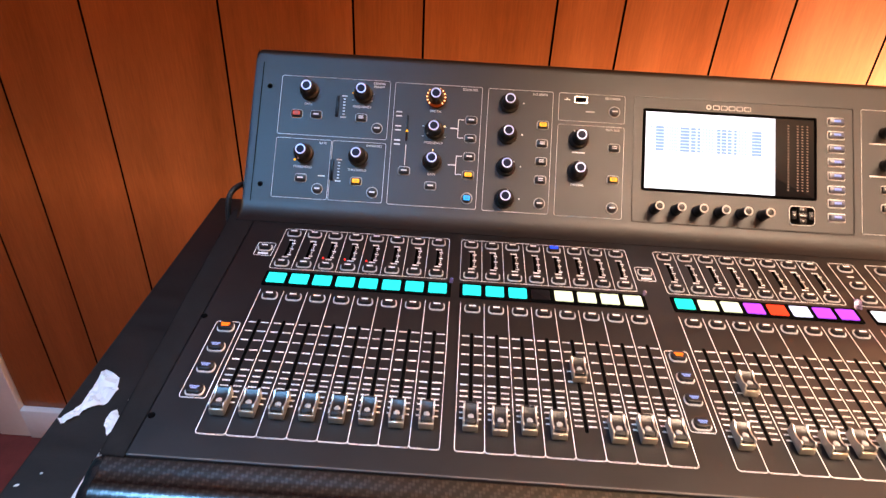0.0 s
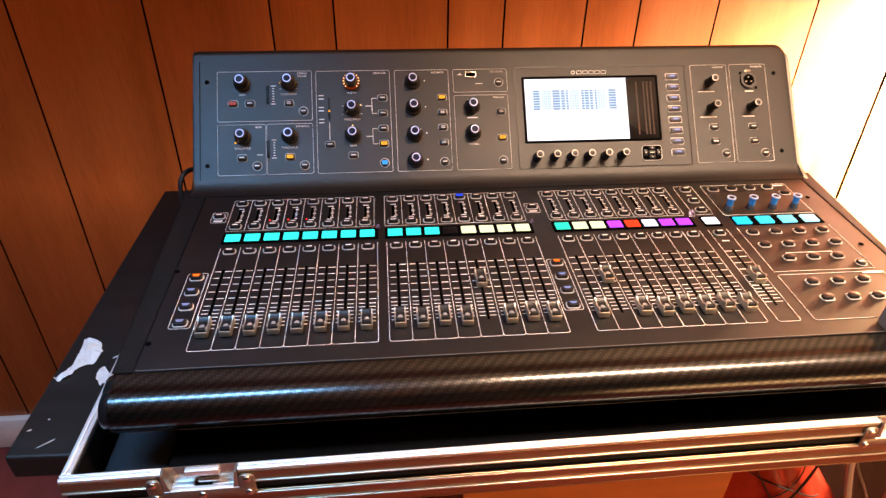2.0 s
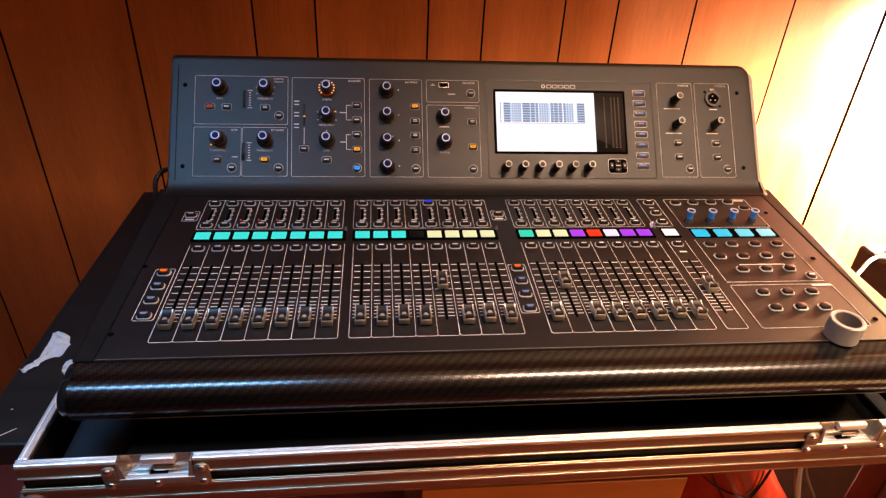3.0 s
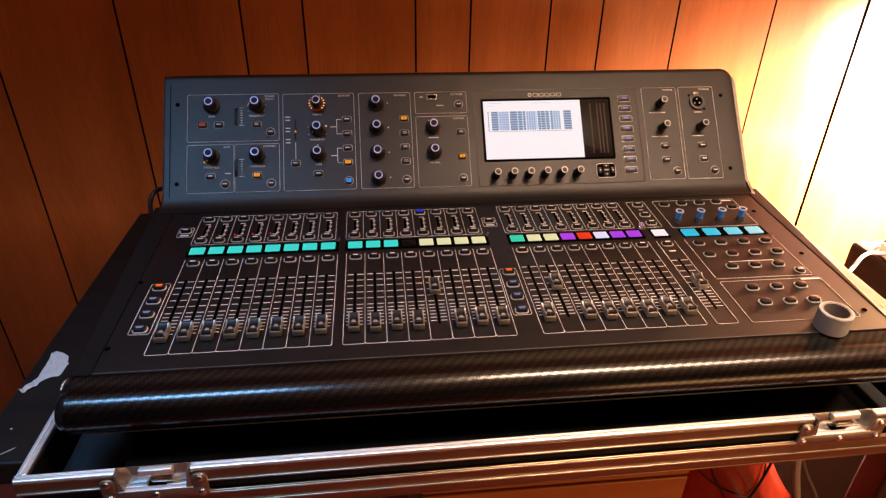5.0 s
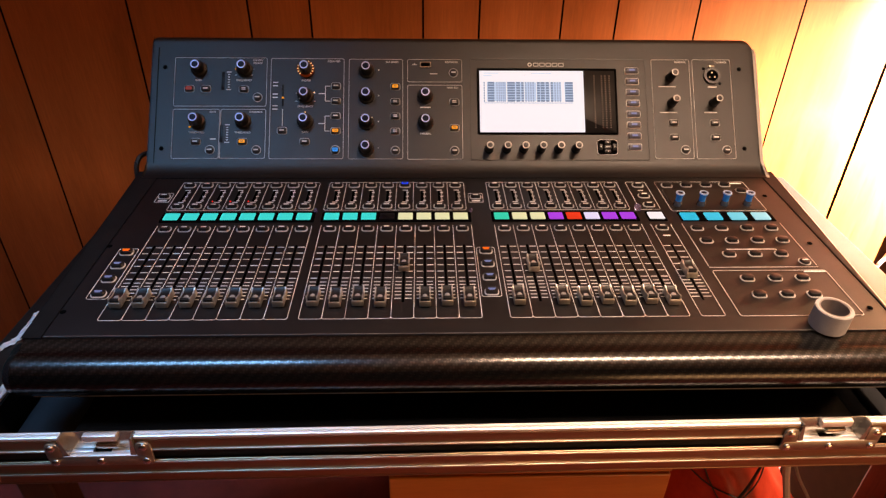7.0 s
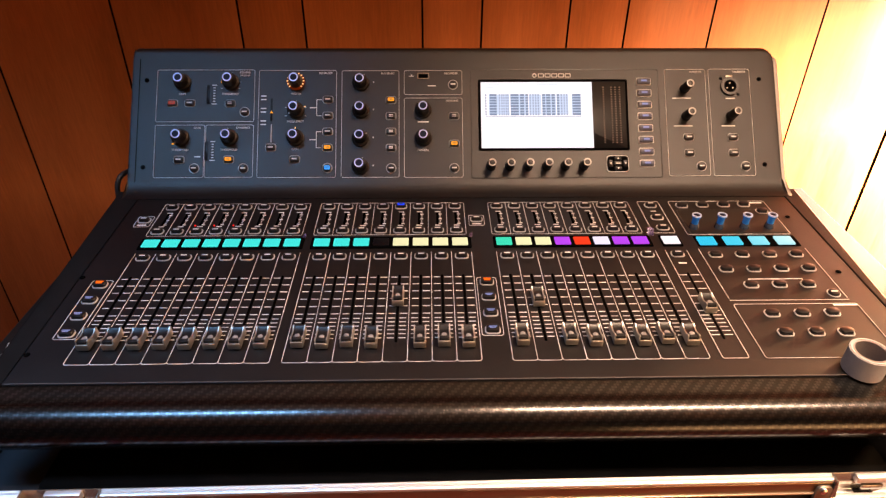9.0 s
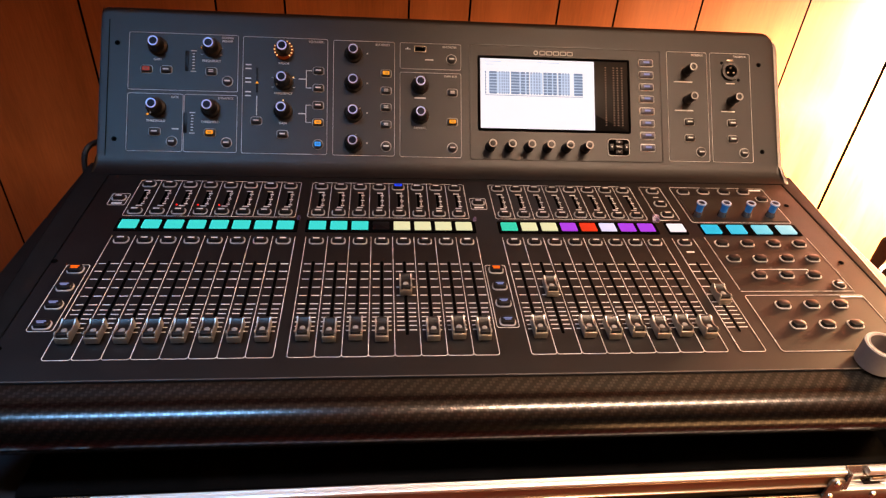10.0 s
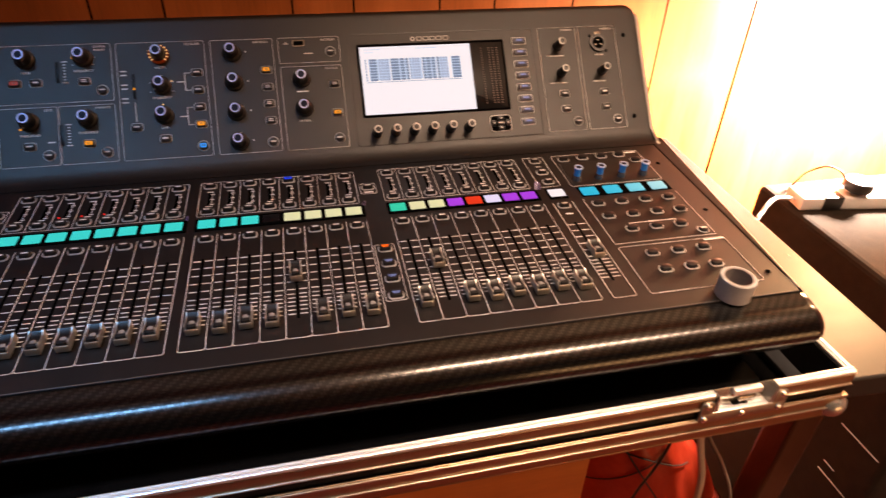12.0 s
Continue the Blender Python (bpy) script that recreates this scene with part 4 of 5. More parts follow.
def build_display():
    part("display_bezel", frame_line(0.0196, 0.2806, 0.0173, 0.1713, 0.004, 0.0012, 0.0008), KEY, console, "raised bezel line", PANEL)
    part("display_surround", frame_line(0.0305, 0.2362, 0.0560, 0.1560, 0.002, 0.0024, 0.0012), SLOT, console, m=PANEL)
    glass = part("display_glass", pad(0.0325, 0.2342, 0.0580, 0.1540, -0.0005, 0.0004, 0.001, 0.0002), GLASS, console, "dark glass with level ladders", PANEL)
    screen = part("lcd_screen", box(0.0340, 0.1872, 0.0592, 0.1522, 0.0005, 0.0009), DISPLAY, console, "bright white display with rows of meters", PANEL, smooth=0)
    # eight rows of level figures in groups of columns
    dark, mid, pale = bmesh.new(), bmesh.new(), bmesh.new()
    groups = ((0.0403, 0.0412, 0), (0.0462, 0.0505, 0), (0.0512, 0.0552, 0), (0.0590, 0.0600, 1), (0.0622, 0.0634, 1), (0.0650, 0.0662, 1), (0.0680, 0.0692, 1), (0.0705, 0.0718, 1), (0.0750, 0.0802, 0), (0.0806, 0.0855, 0), (0.0880, 0.0930, 0), (0.0955, 0.0985, 0), (0.1012, 0.1024, 1), (0.1050, 0.1064, 1), (0.1085, 0.1100, 1), (0.1120, 0.1136, 1), (0.1185, 0.1222, 0), (0.1240, 0.1292, 0), (0.1315, 0.1355, 0), (0.1388, 0.1415, 0), (0.1440, 0.1456, 1), (0.1480, 0.1492, 1), (0.1515, 0.1528, 1), (0.1600, 0.1652, 0), (0.1656, 0.1710, 0))
    for j in range(8):
        w = 0.1338 - j * 0.0039
        for a, b, light in groups:
            box(a - 0.0003, b + 0.0003, w - 0.0015, w + 0.0013, 0.00088, 0.0012, bm=mid if light else dark)
    for a, b in ((0.0450, 0.0730), (0.0745, 0.0990), (0.1000, 0.1170), (0.1180, 0.1370), (0.1380, 0.1540), (0.1590, 0.1712)):
        box(a, b, 0.1060, 0.1345, 0.00084, 0.0010, bm=pale)
    box(0.0400, 0.1712, 0.1028, 0.1034, 0.00088, 0.0012, bm=dark)
    tagged(part("meter_field", dark, DISPLAYBLUE, screen, "slate blue level figures", smooth=0), kind="stuff")
    tagged(part("meter_field", mid, DISPLAYMID, screen, "light slate level figures", smooth=0), kind="stuff")
    tagged(part("meter_field", pale, DISPLAYPALE, screen, "pale blue level columns", smooth=0), kind="stuff")
    for a, b, w in ((0.040, 0.062, 0.1480), (0.040, 0.052, 0.1440), (0.110, 0.140, 0.1480)):
        part("title_bar", box(a, b, w, w + 0.0008, 0.0009, 0.0011), DISPLAYPALE, screen, smooth=0)
    for u in (0.2030, 0.2140, 0.2195, 0.2255):
        dots = bmesh.new()
        for k in range(24):
            box(u - 0.0010, u + 0.0010, 0.0660 + k * 0.0034, 0.0672 + k * 0.0034, 0.0004, 0.0007, bm=dots)
        part("level_ladder", dots, CARD, glass, smooth=0)
    # maker's name as plain shapes
    part("maker_mark", ring(0.0018, 0.0031, -0.0002, 0.0004, 20), RIM, console, m=PANEL @ at(0.1085, 0.1620))
    for u in (0.1175, 0.1268, 0.1361, 0.1454, 0.1547):
        part("maker_mark", frame_line(u - 0.0040, u + 0.0040, 0.1592, 0.1648, 0.0011, 0.0009, 0.0004), RIM, console, m=PANEL)
    for k in range(6):
        ob = put("encoder", M_ENC, console, PANEL @ at(0.0462 + k * 0.02526, 0.0343))
        put("cap_ring", M_ENCRING, ob, label="silver ring")
        put("cap_inset", M_ENCINSET, ob)
    for k in range(8):
        ob = put("button", key_mesh("side", GREYKEY), console, PANEL @ at(0.2592, 0.1528 - k * 0.01655))
        part("key_face", pad(-0.0078, 0.0078, -0.0022, 0.0028, 0.0026, 0.0036, 0.0008, 0.0003), LILAC, ob, "navy key face")
        put("legend", M_LEGEND_BLUE, ob, at(0, 0.0004, 0.0037))
        part("button_rim", frame_line(-0.0102, 0.0102, -0.0052, 0.0052, 0.002, 0.0012, 0.0008), PRINT, ob)
    pad_ob = part("cursor_pad", pad(-0.0142, 0.0142, -0.0106, 0.0106, 0, 0.0016, 0.004), SLOT, console, "four-way cursor pad", PANEL @ at(0.2189, 0.0368))
    part("button_rim", frame_line(-0.0150, 0.0150, -0.0114, 0.0114, 0.0045, 0.0010, 0.0009), RIM, pad_ob)
    for dx, dy, a, b in ((0, 0.0066, 0.0046, 0.0026), (0, -0.0066, 0.0046, 0.0026), (-0.0100, 0, 0.0028, 0.0046), (0.0100, 0, 0.0028, 0.0046), (0, 0, 0.0052, 0.0030)):
        key = part("cursor_key", pad(dx - a, dx + a, dy - b, dy + b, 0.0016, 0.0032, 0.001), KEY, pad_ob)
        mark = lathe([(0.0016, 0), (0.0014, 0.0003)], 3) if dx or dy else box(-0.0034, 0.0034, -0.0006, 0.0006, -0.0001, 0.0003)
        part("arrow_mark" if dx or dy else "legend", mark, RIM, key, m=at(dx, dy, 0.0033, math.degrees(math.atan2(dy, dx)) if dx or dy else 0), smooth=0)


build_display()

# channel strips: three banks of eight
BANKS = ((-0.3760, -0.1870), (-0.1756, 0.0112), (0.0402, 0.2262))
LIT = ((TEALLIT,) * 8, (TEALLIT,) * 3 + (None,) + (YELLOWLIT,) * 4, (GREENLIT, YELLOWLIT, YELLOWLIT, PURPLELIT, REDLIT, LILACLIT, PURPLELIT, PURPLELIT))

FLAT = Matrix.Identity(4)


def fader_meshes():
    cap = extrude([(-0.0125, 0.002), (0.0125, 0.002), (0.0118, 0.0128), (0.0090, 0.0136), (0.0050, 0.0112), (0.0, 0.0104), (-0.0050, 0.0112), (-0.0086, 0.0136), (-0.0116, 0.0128)], -0.0056, 0.0056, 0.0006, 2)
    cap = finish(cap, "fader_cap", CAPDISH)
    rails = bmesh.new()
    for sx in (-1, 1):
        side = [(-0.0118, 0.0024), (0.0118, 0.0024), (0.0112, 0.0136), (0.0088, 0.0145), (0.0048, 0.0121), (0.0, 0.0113), (-0.0048, 0.0121), (-0.0084, 0.0145), (-0.0110, 0.0138)]
        a = [rails.verts.new((sx * 0.0060, y, z)) for y, z in side]
        b = [rails.verts.new((sx * 0.0074, y, z)) for y, z in side]
        for k in range(len(side)):
            j = (k + 1) % len(side)
            rails.faces.new((a[k], a[j], b[j], b[k]))
        rails.faces.new(a)
        rails.faces.new(b[::-1])
    rails = finish(rails, "side_rail", SILVER)
    lip = finish(box(-0.0074, 0.0074, -0.0138, -0.0119, 0.0020, 0.0102, 0.0008), "front_face", BRASSY)
    dot = finish(lathe([(0.0031, 0.0100), (0.0031, 0.0108), (0.0027, 0.0110)], 16), "touch_dot", DOT)
    dot.transform(Matrix.Translation((0, -0.0042, 0.0008)))
    stem = finish(box(-0.0006, 0.0006, -0.003, 0.003, -0.002, 0.0025), "stem", SLOT, 0)
    for data in (cap, rails, lip, dot):
        data.transform(Matrix.Diagonal((0.81, 0.90, 0.84, 1)))
    return cap, rails, lip, dot, stem


M_FADER = fader_meshes()


def fader(u, v):
    ob = put("fader", M_FADER[0], console, at(u, v))
    for name, data in zip(("side_rail", "front_face", "touch_dot", "stem"), M_FADER[1:]):
        put(name, data, ob)


TICKS = (0.1285, 0.1165, 0.1045, 0.0920, 0.0800, 0.0682)
FINE = (0.0612, 0.0554, 0.0496, 0.0438, 0.0380, 0.0322)


FINE_MARKS = []


def scale_marks(u, gap, reach):
    half, mid = (reach - gap) / 2, (reach + gap) / 2
    bars(FLAT, [(u + d * mid, v, half, 0.00042) for v in TICKS for d in (-1, 1)], "scale_mark")
    FINE_MARKS.extend((u + reach + 0.0005, v, 0.00045) for v in TICKS)
    FINE_MARKS.extend((u + d * mid, v, half) for v in FINE for d in (-1, 1))


def display(u, v, mat, hx=0.0088, hy=0.0078):
    if mat is None:
        return part("channel_display", pad(u - hx, u + hx, v - hy, v + hy, 0.0005, 0.0019, 0.001, 0.0003), GLASS, console, "unlit channel display")
    ob = part("channel_display", pad(u - hx, u + hx, v - hy, v + hy, 0.0005, 0.0022, 0.001, 0.0003), mat, console, mat.name.split(".")[0].replace("_backlight", "").replace("_", " ") + " backlit channel display")
    return ob


def foot_line(a, b, radius=0.0028, w=0.00042):
    """The printed foot of a channel strip: a short line with a rounded corner at each end."""
    outer, inner = [], []
    for cx, a0 in ((a + radius, 180), (b - radius, 270)):
        for k in range(6):
            t = radians(a0 + 18 * k)
            for ring_of, rad in ((outer, radius + w / 2), (inner, radius - w / 2)):
                ring_of.append((cx + rad * math.cos(t), radius + rad * math.sin(t)))
    bm = bmesh.new()
    rows = [[bm.verts.new((x, y, z)) for x, y in pts] for pts, z in ((outer, -0.0002), (outer, 0.0003), (inner, 0.0003), (inner, -0.0002))]
    for p, q in zip(rows, rows[1:] + rows[:1]):
        for k in range(len(p) - 1):
            bm.faces.new((p[k], p[k + 1], q[k + 1], q[k]))
    return bm


def build_banks():
    for bank, ((x0, x1), lit) in enumerate(zip(BANKS, LIT)):
        step = (x1 - x0) / 8
        bars(FLAT, [(x0 + k * step, 0.0893, 0.00021, 0.0865) for k in range(9)], "strip_line")
        for k in range(8):
            a, b = x0 + k * step, x0 + (k + 1) * step
            part("strip_foot_line", foot_line(a, b), PRINT, console, smooth=0)
        ux0, ux1 = x0 - 0.002, x1 - 0.004
        part("section_outline", frame_line(ux0, ux1, 0.2120, 0.2868, 0.003, 0.0004), PRINT, console)
        bars(FLAT, [(ux0 + (ux1 - ux0) * k / 8, 0.2494, 0.00021, 0.0368) for k in range(1, 8)], "strip_line")
        part("display_holder", pad(x0 - 0.002, x1 + 0.001, 0.1835, 0.2065, 0, 0.0012, 0.0015, 0.0004), SLOT, console, "black display strip")
        tab = bmesh.new()
        rng, big = random.Random(40 + bank), 1.0 if bank == 2 else 0.5
        rows = [[tab.verts.new((x1 - 0.0012 + big * (0.0080 * a + rng.uniform(-0.0008, 0.0008)), 0.2035 + big * (0.009 * b + rng.uniform(-0.0008, 0.0008)), 0.0016 + big * (0.0080 * b * (1 - 0.6 * abs(a - 0.6)) + rng.uniform(0, 0.0022)))) for a in (0, 0.33, 0.66, 1.0)] for b in (0, 0.4, 0.75, 1.0)]
        for p, q in zip(rows, rows[1:]):
            for k in range(3):
                tab.faces.new((p[k], p[k + 1], q[k + 1], q[k]))
        bmesh.ops.solidify(tab, geom=tab.faces[:], thickness=0.0003)
        part("tape_tab", tab, CLEARTAPE, console, "crumpled scrap of clear violet tape" if bank == 2 else "crumpled scrap of clear tape", smooth=0)
        for k in range(8):
            u = x0 + (k + 0.5) * step
            uu = ux0 + (ux1 - ux0) * (k + 0.5) / 8
            button(at(uu - 0.0004, 0.2772), "deck", DEEPBLUE if (bank, k) == (1, 4) else KEY, M_LEGEND, "lit blue button" if (bank, k) == (1, 4) else "")
            button(at(uu - 0.0002, 0.2214), "deck", KEY, M_LEGEND)
            button(at(u, 0.1676), "deck", KEY, M_LEGEND)
            display(u - 0.0009, 0.1950, lit[k], 0.0092, 0.0076)
            part("level_window", pad(uu - 0.0016, uu + 0.0016, 0.2345, 0.2630, 0, 0.0005, 0.0006, 0.0002), SLOT, console)
            bars(FLAT, [(uu + 0.0034, 0.2370 + j * 0.0036, 0.0005 if j % 3 else 0.0020, 0.0007) for j in range(8)] + [(uu + 0.0005, 0.2645, 0.0034, 0.0006), (uu + 0.0005, 0.2330, 0.0034, 0.0006)], "level_mark")
            if bank == 0 and k in (2, 3, 4):
                part("status_led", lathe([(0.0010, 0), (0.0008, 0.0010), (0.0004, 0.0013)], 10), LEDRED, console, "small red light", at(uu - 0.0058, 0.2348))
            part("fader_slot", pad(u - 0.0014, u + 0.0014, 0.026, 0.1325, 0, 0.00035, 0.0009, 0.0001), SLOT, console)
            scale_marks(u, 0.0023, 0.0090)
            v = {(1, 4): 0.0900, (2, 1): 0.0872}.get((bank, k), 0.0292 + 0.0012 * math.sin(3.1 * k + bank))
            fader(u, v)


build_banks()


def build_master():
    bars(FLAT, [(0.2380, 0.0893, 0.00021, 0.0865), (0.2632, 0.0893, 0.00021, 0.0865)], "strip_line")
    part("strip_foot_line", foot_line(0.2380, 0.2632), PRINT, console, smooth=0)
    part("section_outline", frame_line(0.2345, 0.2625, 0.2120, 0.2868, 0.003, 0.0004), PRINT, console)
    part("display_holder", pad(0.2385, 0.2625, 0.1835, 0.2065, 0, 0.0012, 0.0015, 0.0004), SLOT, console, "black display strip")
    display(0.2502, 0.1950, WHITELIT, 0.0098, 0.0078)
    for v in (0.2764, 0.2470, 0.2235, 0.1678):
        button(at(0.2497, v), "deck")
    bars(FLAT, [(0.2502, 0.1506, 0.0045, 0.0010), (0.2497, 0.2625, 0.0035, 0.0006)])
    part("fader_slot", pad(0.2484, 0.2506, 0.026, 0.1325, 0, 0.00035, 0.0009, 0.0001), SLOT, console)
    scale_marks(0.2495, 0.0023, 0.0105)
    fader(0.2493, 0.0745)
    # bank select keys on both sides
    for x0, x1, u in ((-0.4025, -0.3800, -0.3913), (0.0135, 0.0352, 0.0246)):
        part("section_outline", frame_line(x0, x1, 0.0340, 0.1268, 0.003, 0.0004), PRINT, console)
        for k, v in enumerate((0.1185, 0.0928, 0.0678, 0.0420)):
            ob = button(at(u, v), "bank", KEY, None, "button with a lit orange legend" if k == 0 else "")
            put("legend", M_LEGEND_ORANGE if k == 0 else M_LEGEND_PALE, ob, at(0, 0, 0.0046))
    for x0, x1, u, v in ((-0.4010, -0.3815, -0.3913, 0.2455), (0.0115, 0.0310, 0.0212, 0.2440)):
        part("section_outline", frame_line(x0, x1, v - 0.0125, v + 0.0115, 0.0025, 0.0004), PRINT, console)
        button(at(u, v + 0.0015), "deck", KEY)
        bars(FLAT, [(u, v - 0.0085, 0.0055, 0.0012)])


build_master()

fine_marks = bmesh.new()
for u, v, half in FINE_MARKS:
    box(u - half, u + half, v - 0.00040, v + 0.00040, -0.0002, 0.0003, bm=fine_marks)
tagged(part("fine_scale", fine_marks, PRINT, console, smooth=0), kind="stuff")


def build_assign():
    lines = frame_line(0.2755, 0.4025, 0.2080, 0.2868, 0.003, 0.00042)
    part("section_outline", lines, PRINT, console)
    lower = bmesh.new()
    for spot in ((0.2779, 0.27832, 0.087, 0.178), (0.4043, 0.40472, 0.087, 0.178), (0.2800, 0.4025, 0.0838, 0.08424)):
        box(*spot, -0.0002, 0.0003, bm=lower)
    for a, b, c, d in ((0.2779, 0.2805, 0.0838, 0.0874), (0.4020, 0.4047, 0.0838, 0.0874)):
        box(a, b, c, c + 0.0005, -0.0002, 0.00034, bm=lower)
    part("section_outline", lower, PRINT, console, smooth=0)
    part("section_outline", frame_line(0.2785, 0.4095, -0.0006, 0.0780, 0.003, 0.0004), PRINT, console)
    part("inner_panel", box(0.2812, 0.3990, 0.2110, 0.2640, 0, 0.0008), PAINT, console, "raised dark sub-panel", smooth=0)
    part("section_outline", frame_line(0.2800, 0.4000, 0.2100, 0.2650, 0.002, 0.0004), EDGEGREY, console)
    for k, u in enumerate((0.2877, 0.3190, 0.3504, 0.3812)):
        ob = put("clear_knob", M_BLUEKNOB, console, at(u, 0.2228, 0.0008), "clear smoked knob with a blue band")
        put("knob_band", M_BLUEBAND, ob, label="bright blue band")
        put("knob_ring", M_BLUERING, ob, label="pale blue ring")
        put("knob_cap", M_BLUETOP, ob, label="dark blue cap")
        display(u + 0.0052, 0.1930, CYANS[k], 0.0102, 0.0082)
    part("display_holder", pad(0.2800, 0.4030, 0.1825, 0.2050, 0, 0.0004, 0.0015, 0.0002), SLOT, console, "black display strip")
    for u, v in ((0.2905, 0.2755), (0.3180, 0.2768), (0.3459, 0.2772), (0.3725, 0.2775), (0.3891, 0.2600), (0.2935, 0.1662), (0.3245, 0.1662), (0.3566, 0.1661), (0.3878, 0.1660), (0.2950, 0.1383), (0.3261, 0.1383), (0.3580, 0.1388), (0.3889, 0.1388), (0.3111, 0.1097), (0.3424, 0.1100), (0.3735, 0.1098), (0.3126, 0.0628), (0.3440, 0.0629), (0.3752, 0.0632), (0.3131, 0.0340), (0.3440, 0.0341), (0.3735, 0.0337)):
        button(at(u, v), "deck", KEY, None)
    button(at(0.3939, 0.0944), "round", KEY, M_LEGEND)
    bars(FLAT, [(0.3900, 0.2820, 0.0085, 0.0013), (0.3960, 0.0755, 0.0125, 0.0010), (0.3424, 0.1200, 0.0300, 0.0004), (0.3424, 0.1200, 0.0045, 0.0008), (0.3128, 0.1165, 0.0004, 0.0035), (0.3720, 0.1165, 0.0004, 0.0035)], "legend_bar")
    for u, v in ((-0.4165, 0.1322), (-0.4155, 0.0140), (0.4165, 0.2470), (0.4195, 0.1320), (0.4215, 0.0110)):
        part("screw", lathe([(0.0030, 0), (0.0028, 0.0006), (0.0016, 0.0010)], 14), SLOT, console, m=at(u, v))


build_assign()

# ---- loose things ----
def build_tape_roll():
    roll = thing("tape_roll", "roll of white cloth tape standing on the console edge", "tape roll", CONSOLE @ at(0.3595, -0.0170, 0.0008))
    body = ring(0.0142, 0.0176, 0, 0.0238, 44)
    bmesh.ops.bevel(body, geom=[e for e in body.edges if abs(e.verts[0].co.z - e.verts[1].co.z) < 1e-6], offset=0.0008, segments=2, affect="EDGES")
    part("wound_tape", body, TAPE, roll)
    part("core", ring(0.0130, 0.0141, 0.0003, 0.0235, 44), CARD, roll, "grey card core")


build_tape_roll()


def torn_paper(points, widths, height, seed):
    """A creased sheet that follows a line on the desktop, with a thickness and a ragged outline."""
    rng = random.Random(seed)
    bm = bmesh.new()
    n, m = 22, 10
    grid = []
    for i in range(n + 1):
        t = i / n * (len(points) - 1)
        k = min(int(t), len(points) - 2)
        f = t - k
        p = Vector(points[k]).lerp(Vector(points[k + 1]), f)
        way = (Vector(points[k + 1]) - Vector(points[k])).normalized()
        side = Vector((way.y, -way.x))
        w = (widths[k] * (1 - f) + widths[k + 1] * f) * (1 + 0.10 * rng.uniform(-1, 1))
        row = []
        for j in range(m + 1):
            q = p + side * w * (2 * j / m - 1)
            ridge = abs(noise.noise(Vector((q.x * 60, q.y * 60, seed)))) + 0.6 * abs(noise.noise(Vector((q.x * 150, q.y * 150, seed + 3))))
            row.append(bm.verts.new((q.x, q.y, DESK_Z + 0.0008 + height * ridge * (1 - 0.5 * abs(2 * j / m - 1)))))
        grid.append(row)
    for a, b in zip(grid, grid[1:]):
        for j in range(m):
            bm.faces.new((a[j], a[j + 1], b[j + 1], b[j]))
    bmesh.ops.solidify(bm, geom=bm.faces[:], thickness=-0.0006)
    ob = part("tissue", bm, PAPER, smooth=14)
    tagged(ob, "crumpled white tissue lying on the black desktop", "tissue", "tissues")


torn_paper([(-0.580, 0.194), (-0.567, 0.175), (-0.563, 0.156), (-0.574, 0.139), (-0.579, 0.127), (-0.588, 0.116)], [0.003, 0.014, 0.015, 0.005, 0.006, 0.004], 0.014, 3)
torn_paper([(-0.540, 0.137), (-0.534, 0.121), (-0.527, 0.104)], [0.003, 0.008, 0.004], 0.010, 8)

# ---- equipment box beside the desk ----
box_thing = thing("equipment_box", "dark carpeted equipment box beside the desk", "equipment box")
part("body", box(0.818, 1.55, 0.02, 0.492, 0.005, 0.730, 0.012, 3), FELT, box_thing, smooth=0)
for y0, y1, z in ((0.036, 0.118, 0.456), (0.050, 0.116, 0.338), (0.088, 0.112, 0.362)):
    part("scuff", box(0.8166, 0.8178, y0, y1, z, z + 0.0018), PRIMER, box_thing, "thin pale scuff", smooth=0)
for x in (0.88, 1.48):
    for y in (0.08, 0.43):
        part("foot", lathe([(0.02, 0), (0.02, 0.006)], 16), RUBBER, box_thing, m=at(x, y))


def build_power_strip():
    strip = thing("power_strip", "white power strip with a round black plug on the equipment box", "power strip", pose(0.988, 0.388, 0.7302, 0, 0, -8))
    part("housing", box(-0.16, 0.16, -0.026, 0.026, 0, 0.026, 0.004, 3), WHITEPLASTIC, strip)
    for x in (-0.13, -0.02, 0.04, 0.10):
        part("socket", pad(x - 0.018, x + 0.018, -0.018, 0.018, 0.026, 0.0272, 0.004), WHITEPLASTIC, strip)
    part("band", box(-0.118, -0.080, -0.0274, 0.0274, 0.0, 0.0276, 0.002), TAPEBLACK, strip, "black tape band")
    plug = lathe([(0.0, 0.0273), (0.012, 0.0273), (0.012, 0.0330), (0.0245, 0.0345), (0.0262, 0.0370), (0.0262, 0.0500), (0.0245, 0.0525), (0.0, 0.0535)], 32, top=False, bottom=False)
    bmesh.ops.remove_doubles(plug, verts=plug.verts, dist=0.0001)
    part("plug", plug, TAPEBLACK, strip, "round black plug", at(-0.048, -0.006))
    part("cord", tube([(-0.066, 0.006, 0.046), (-0.080, 0.012, 0.062), (-0.102, 0.023, 0.066), (-0.126, 0.036, 0.046), (-0.137, 0.053, 0.004)], 0.0022), TAPEBLACK, strip)
    part("cord", tube([(-0.155, 0.0, 0.012), (-0.182, -0.004, 0.016), (-0.205, -0.011, 0.018), (-0.232, -0.030, 0.006), (-0.256, -0.052, -0.05), (-0.262, -0.06, -0.4)], 0.0034), WHITEPLASTIC, strip, "white cord")


build_power_strip()

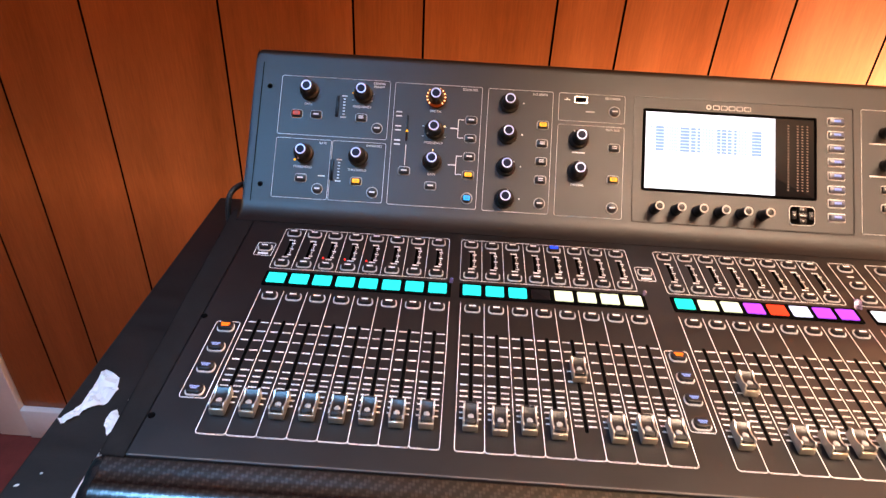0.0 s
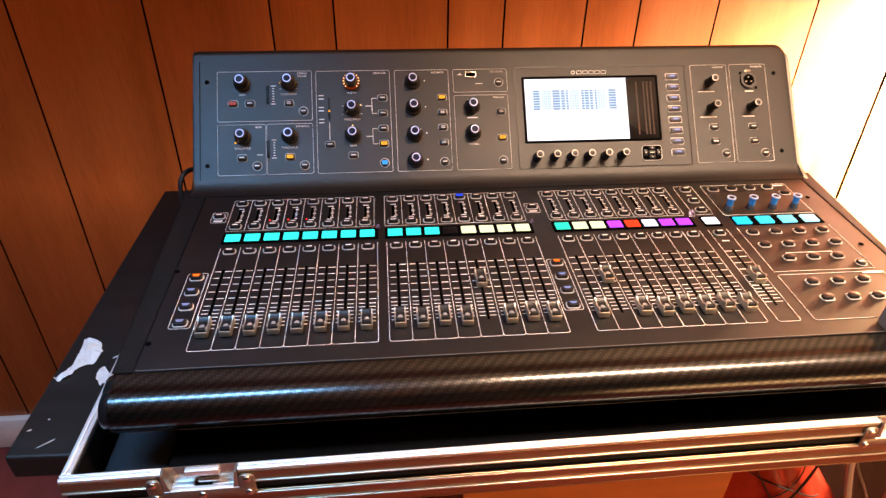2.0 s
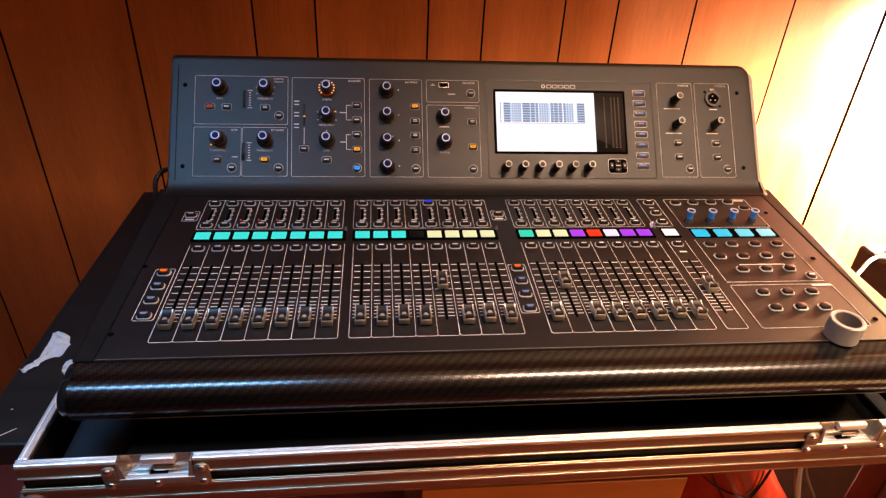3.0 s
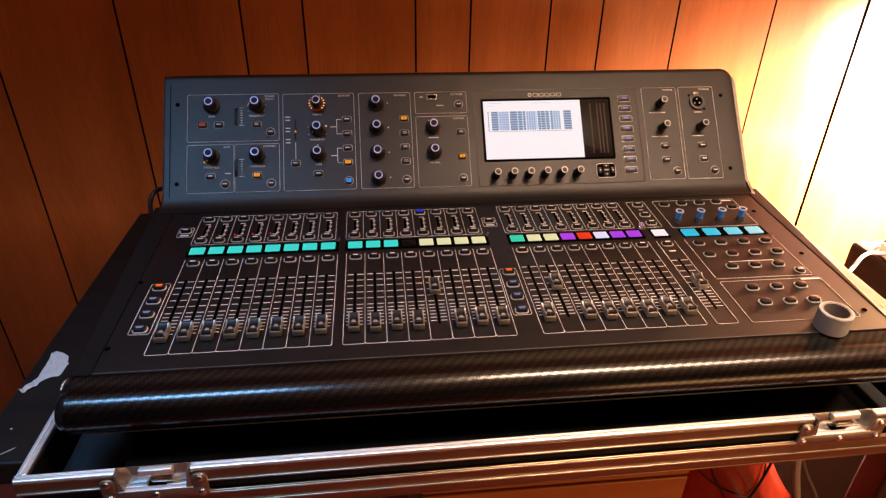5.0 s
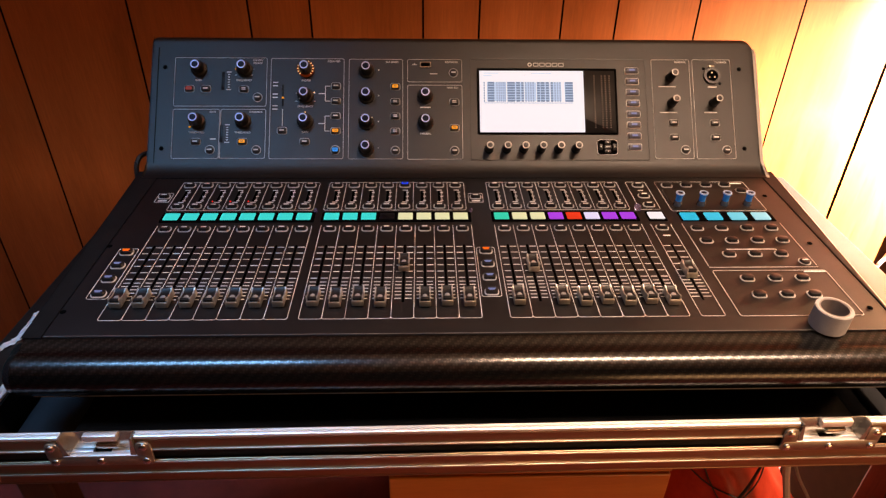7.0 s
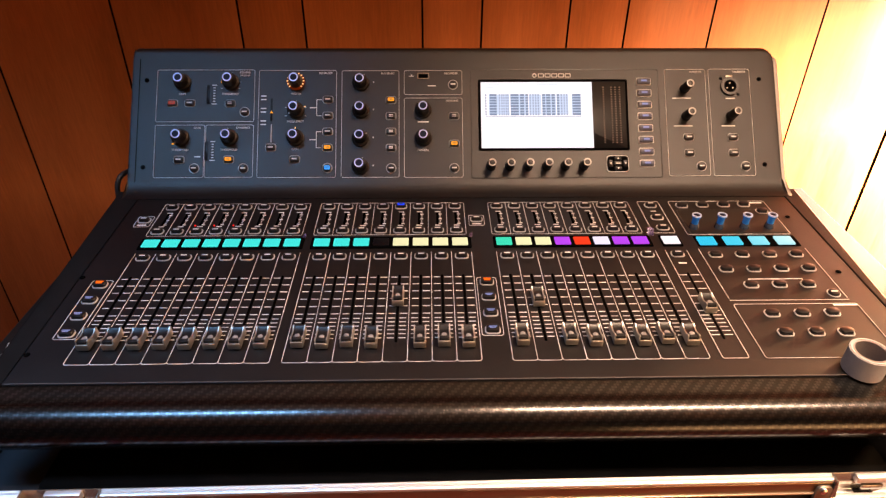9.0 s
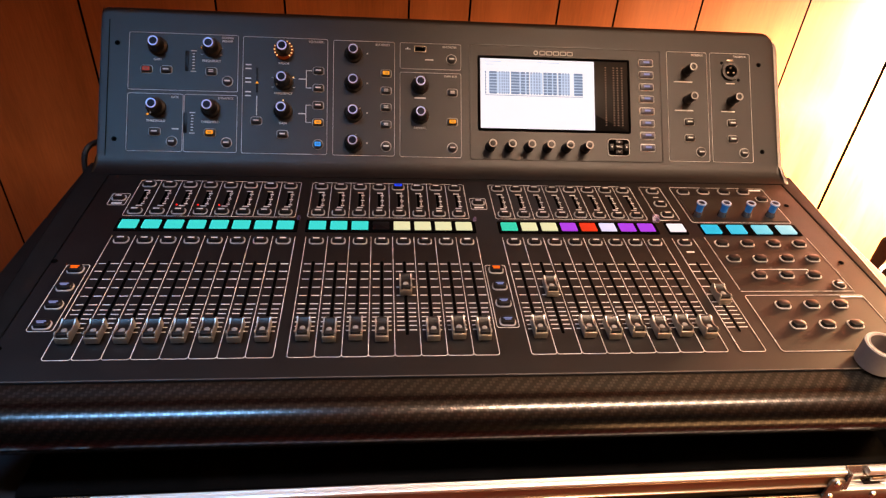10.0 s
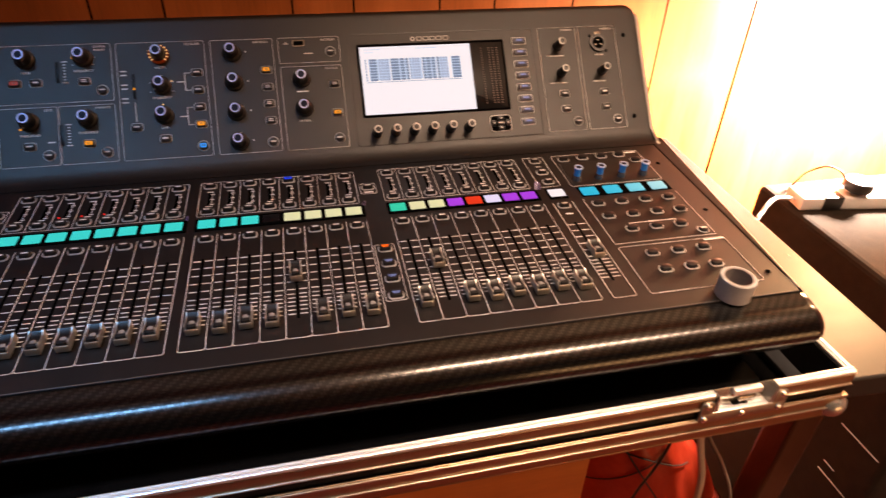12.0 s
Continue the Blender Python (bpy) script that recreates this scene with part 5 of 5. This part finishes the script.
tagged(part("cable", tube([(-0.450, 0.450, 0.860), (-0.455, 0.400, 0.925), (-0.460, 0.362, 0.942), (-0.466, 0.345, 0.930), (-0.466, 0.338, 0.890), (-0.462, 0.345, 0.862)], 0.0035), RUBBER), "black cable behind the console's upper panel", "cable", "cables")


def paint_chip(x, y, long, wide, turn, seed):
    """A flake of bare primer on the black desktop."""
    rng = random.Random(seed)
    ring_of = [(math.cos(a) * long * rng.uniform(0.7, 1.1), math.sin(a) * wide * rng.uniform(0.6, 1.2)) for a in (k * math.pi / 5 for k in range(10))]
    bm = bmesh.new()
    low, high = [bm.verts.new((p, q, 0)) for p, q in ring_of], [bm.verts.new((p * 0.9, q * 0.9, 0.0004)) for p, q in ring_of]
    for k in range(10):
        bm.faces.new((low[k], low[(k + 1) % 10], high[(k + 1) % 10], high[k]))
    bm.faces.new(high)
    bm.faces.new(low[::-1])
    part("paint_chip", bm, PRIMER, DESK, "pale bare chip", at(x, y, DESK_Z + 0.0001, turn))


for k, (x, y, long, wide, turn) in enumerate(((-0.560, 0.019, 0.010, 0.0007, 38), (-0.586, 0.040, 0.003, 0.0012, 30), (-0.571, 0.055, 0.0016, 0.0010, 10), (-0.531, 0.157, 0.004, 0.0018, 50), (0.646, 0.20, 0.005, 0.0010, 80), (0.640, 0.54, 0.006, 0.0010, 5))):
    paint_chip(x, y, long, wide, turn, k)

# ---- under the desk ----
cable = part("cable", tube([(0.352, -0.045, 0.778), (0.364, -0.045, 0.725), (0.386, -0.045, 0.655), (0.396, -0.043, 0.60), (0.405, -0.043, 0.50), (0.42, -0.02, 0.2), (0.43, 0.0, 0.02)], 0.0042), WHITEPLASTIC)
tagged(cable, "white cable hanging from the flight case", "cable", "cables")
for pts, mat, words_of in (
    (((0.362, -0.012, 0.745), (0.350, -0.014, 0.66), (0.325, -0.014, 0.58), (0.300, -0.012, 0.45), (0.29, -0.012, 0.03)), RUBBER, "thin black cable looped under the flight case"),
    (((0.372, -0.030, 0.750), (0.395, -0.028, 0.700), (0.440, -0.024, 0.625), (0.485, -0.02, 0.52), (0.53, -0.01, 0.30), (0.55, 0.0, 0.02)), CARD, "thin grey cable under the flight case"),
):
    tagged(part("cable", tube(pts, 0.0018), mat), words_of, "cable", "cables")


def bag_point(n, off=0.0):
    swell = 1 + 0.10 * noise.noise(n * 1.6 + Vector((2, 5, 1))) + 0.03 * noise.noise(n * 5.0) + off
    return Vector((n.x * 0.128 * swell * (1.1 - 0.25 * n.z) - 0.11 * max(n.z, 0.0), n.y * 0.125 * swell, max(n.z * 0.34 * swell, -0.345) + 0.347))


def build_bag():
    bag = thing("bag", "bulging red pebbled vinyl bag crossed by dark cords", "bag", at(0.460, 0.165, 0))
    bm = bmesh.new()
    bmesh.ops.create_icosphere(bm, subdivisions=5, radius=1.0)
    for v in bm.verts:
        v.co = bag_point(v.co.normalized())
    part("body", bm, REDVINYL, bag, smooth=60)
    for a0, z0, a1, z1 in ((-165, 0.78, -50, 0.42), (-150, 0.35, -40, 0.70), (-125, 0.92, -80, 0.10)):
        path = []
        for k in range(9):
            t = k / 8
            a, z = radians(a0 + (a1 - a0) * t), z0 + (z1 - z0) * t
            flat = math.sqrt(1 - z * z)
            path.append(bag_point(Vector((flat * math.cos(a), flat * math.sin(a), z)), 0.018))
        part("cord", tube(path, 0.0011, 6), RUBBER, bag, "thin dark cord")


build_bag()

# ---- wall planks ----
plank_of = {}
for a, b in zip(GROOVES, GROOVES[1:]):
    a, b = (p + d * (0.0034 if 0.8 < p < 0.9 else 0.0016) for p, d in ((a, 1), (b, -1)))
    width = round(b - a, 4)
    if width not in plank_of:
        bm = box(-width / 2, width / 2, WALL_Y, WALL_Y + 0.0058, 0.1005, 2.449)
        bmesh.ops.bevel(bm, geom=[e for e in bm.edges if abs(e.verts[0].co.z - e.verts[1].co.z) > 1 and e.verts[0].co.y < WALL_Y + 0.001], offset=0.0003, segments=1, affect="EDGES")
        data = plank_of[width] = finish(bm, "plank", WOOD, 0)
        data.materials.append(GROOVE)
        for f in data.polygons:
            f.material_index = 1 if abs(f.normal.x) > 0.5 else 0
    put("plank", plank_of[width], wall_north, at((a + b) / 2, 0))
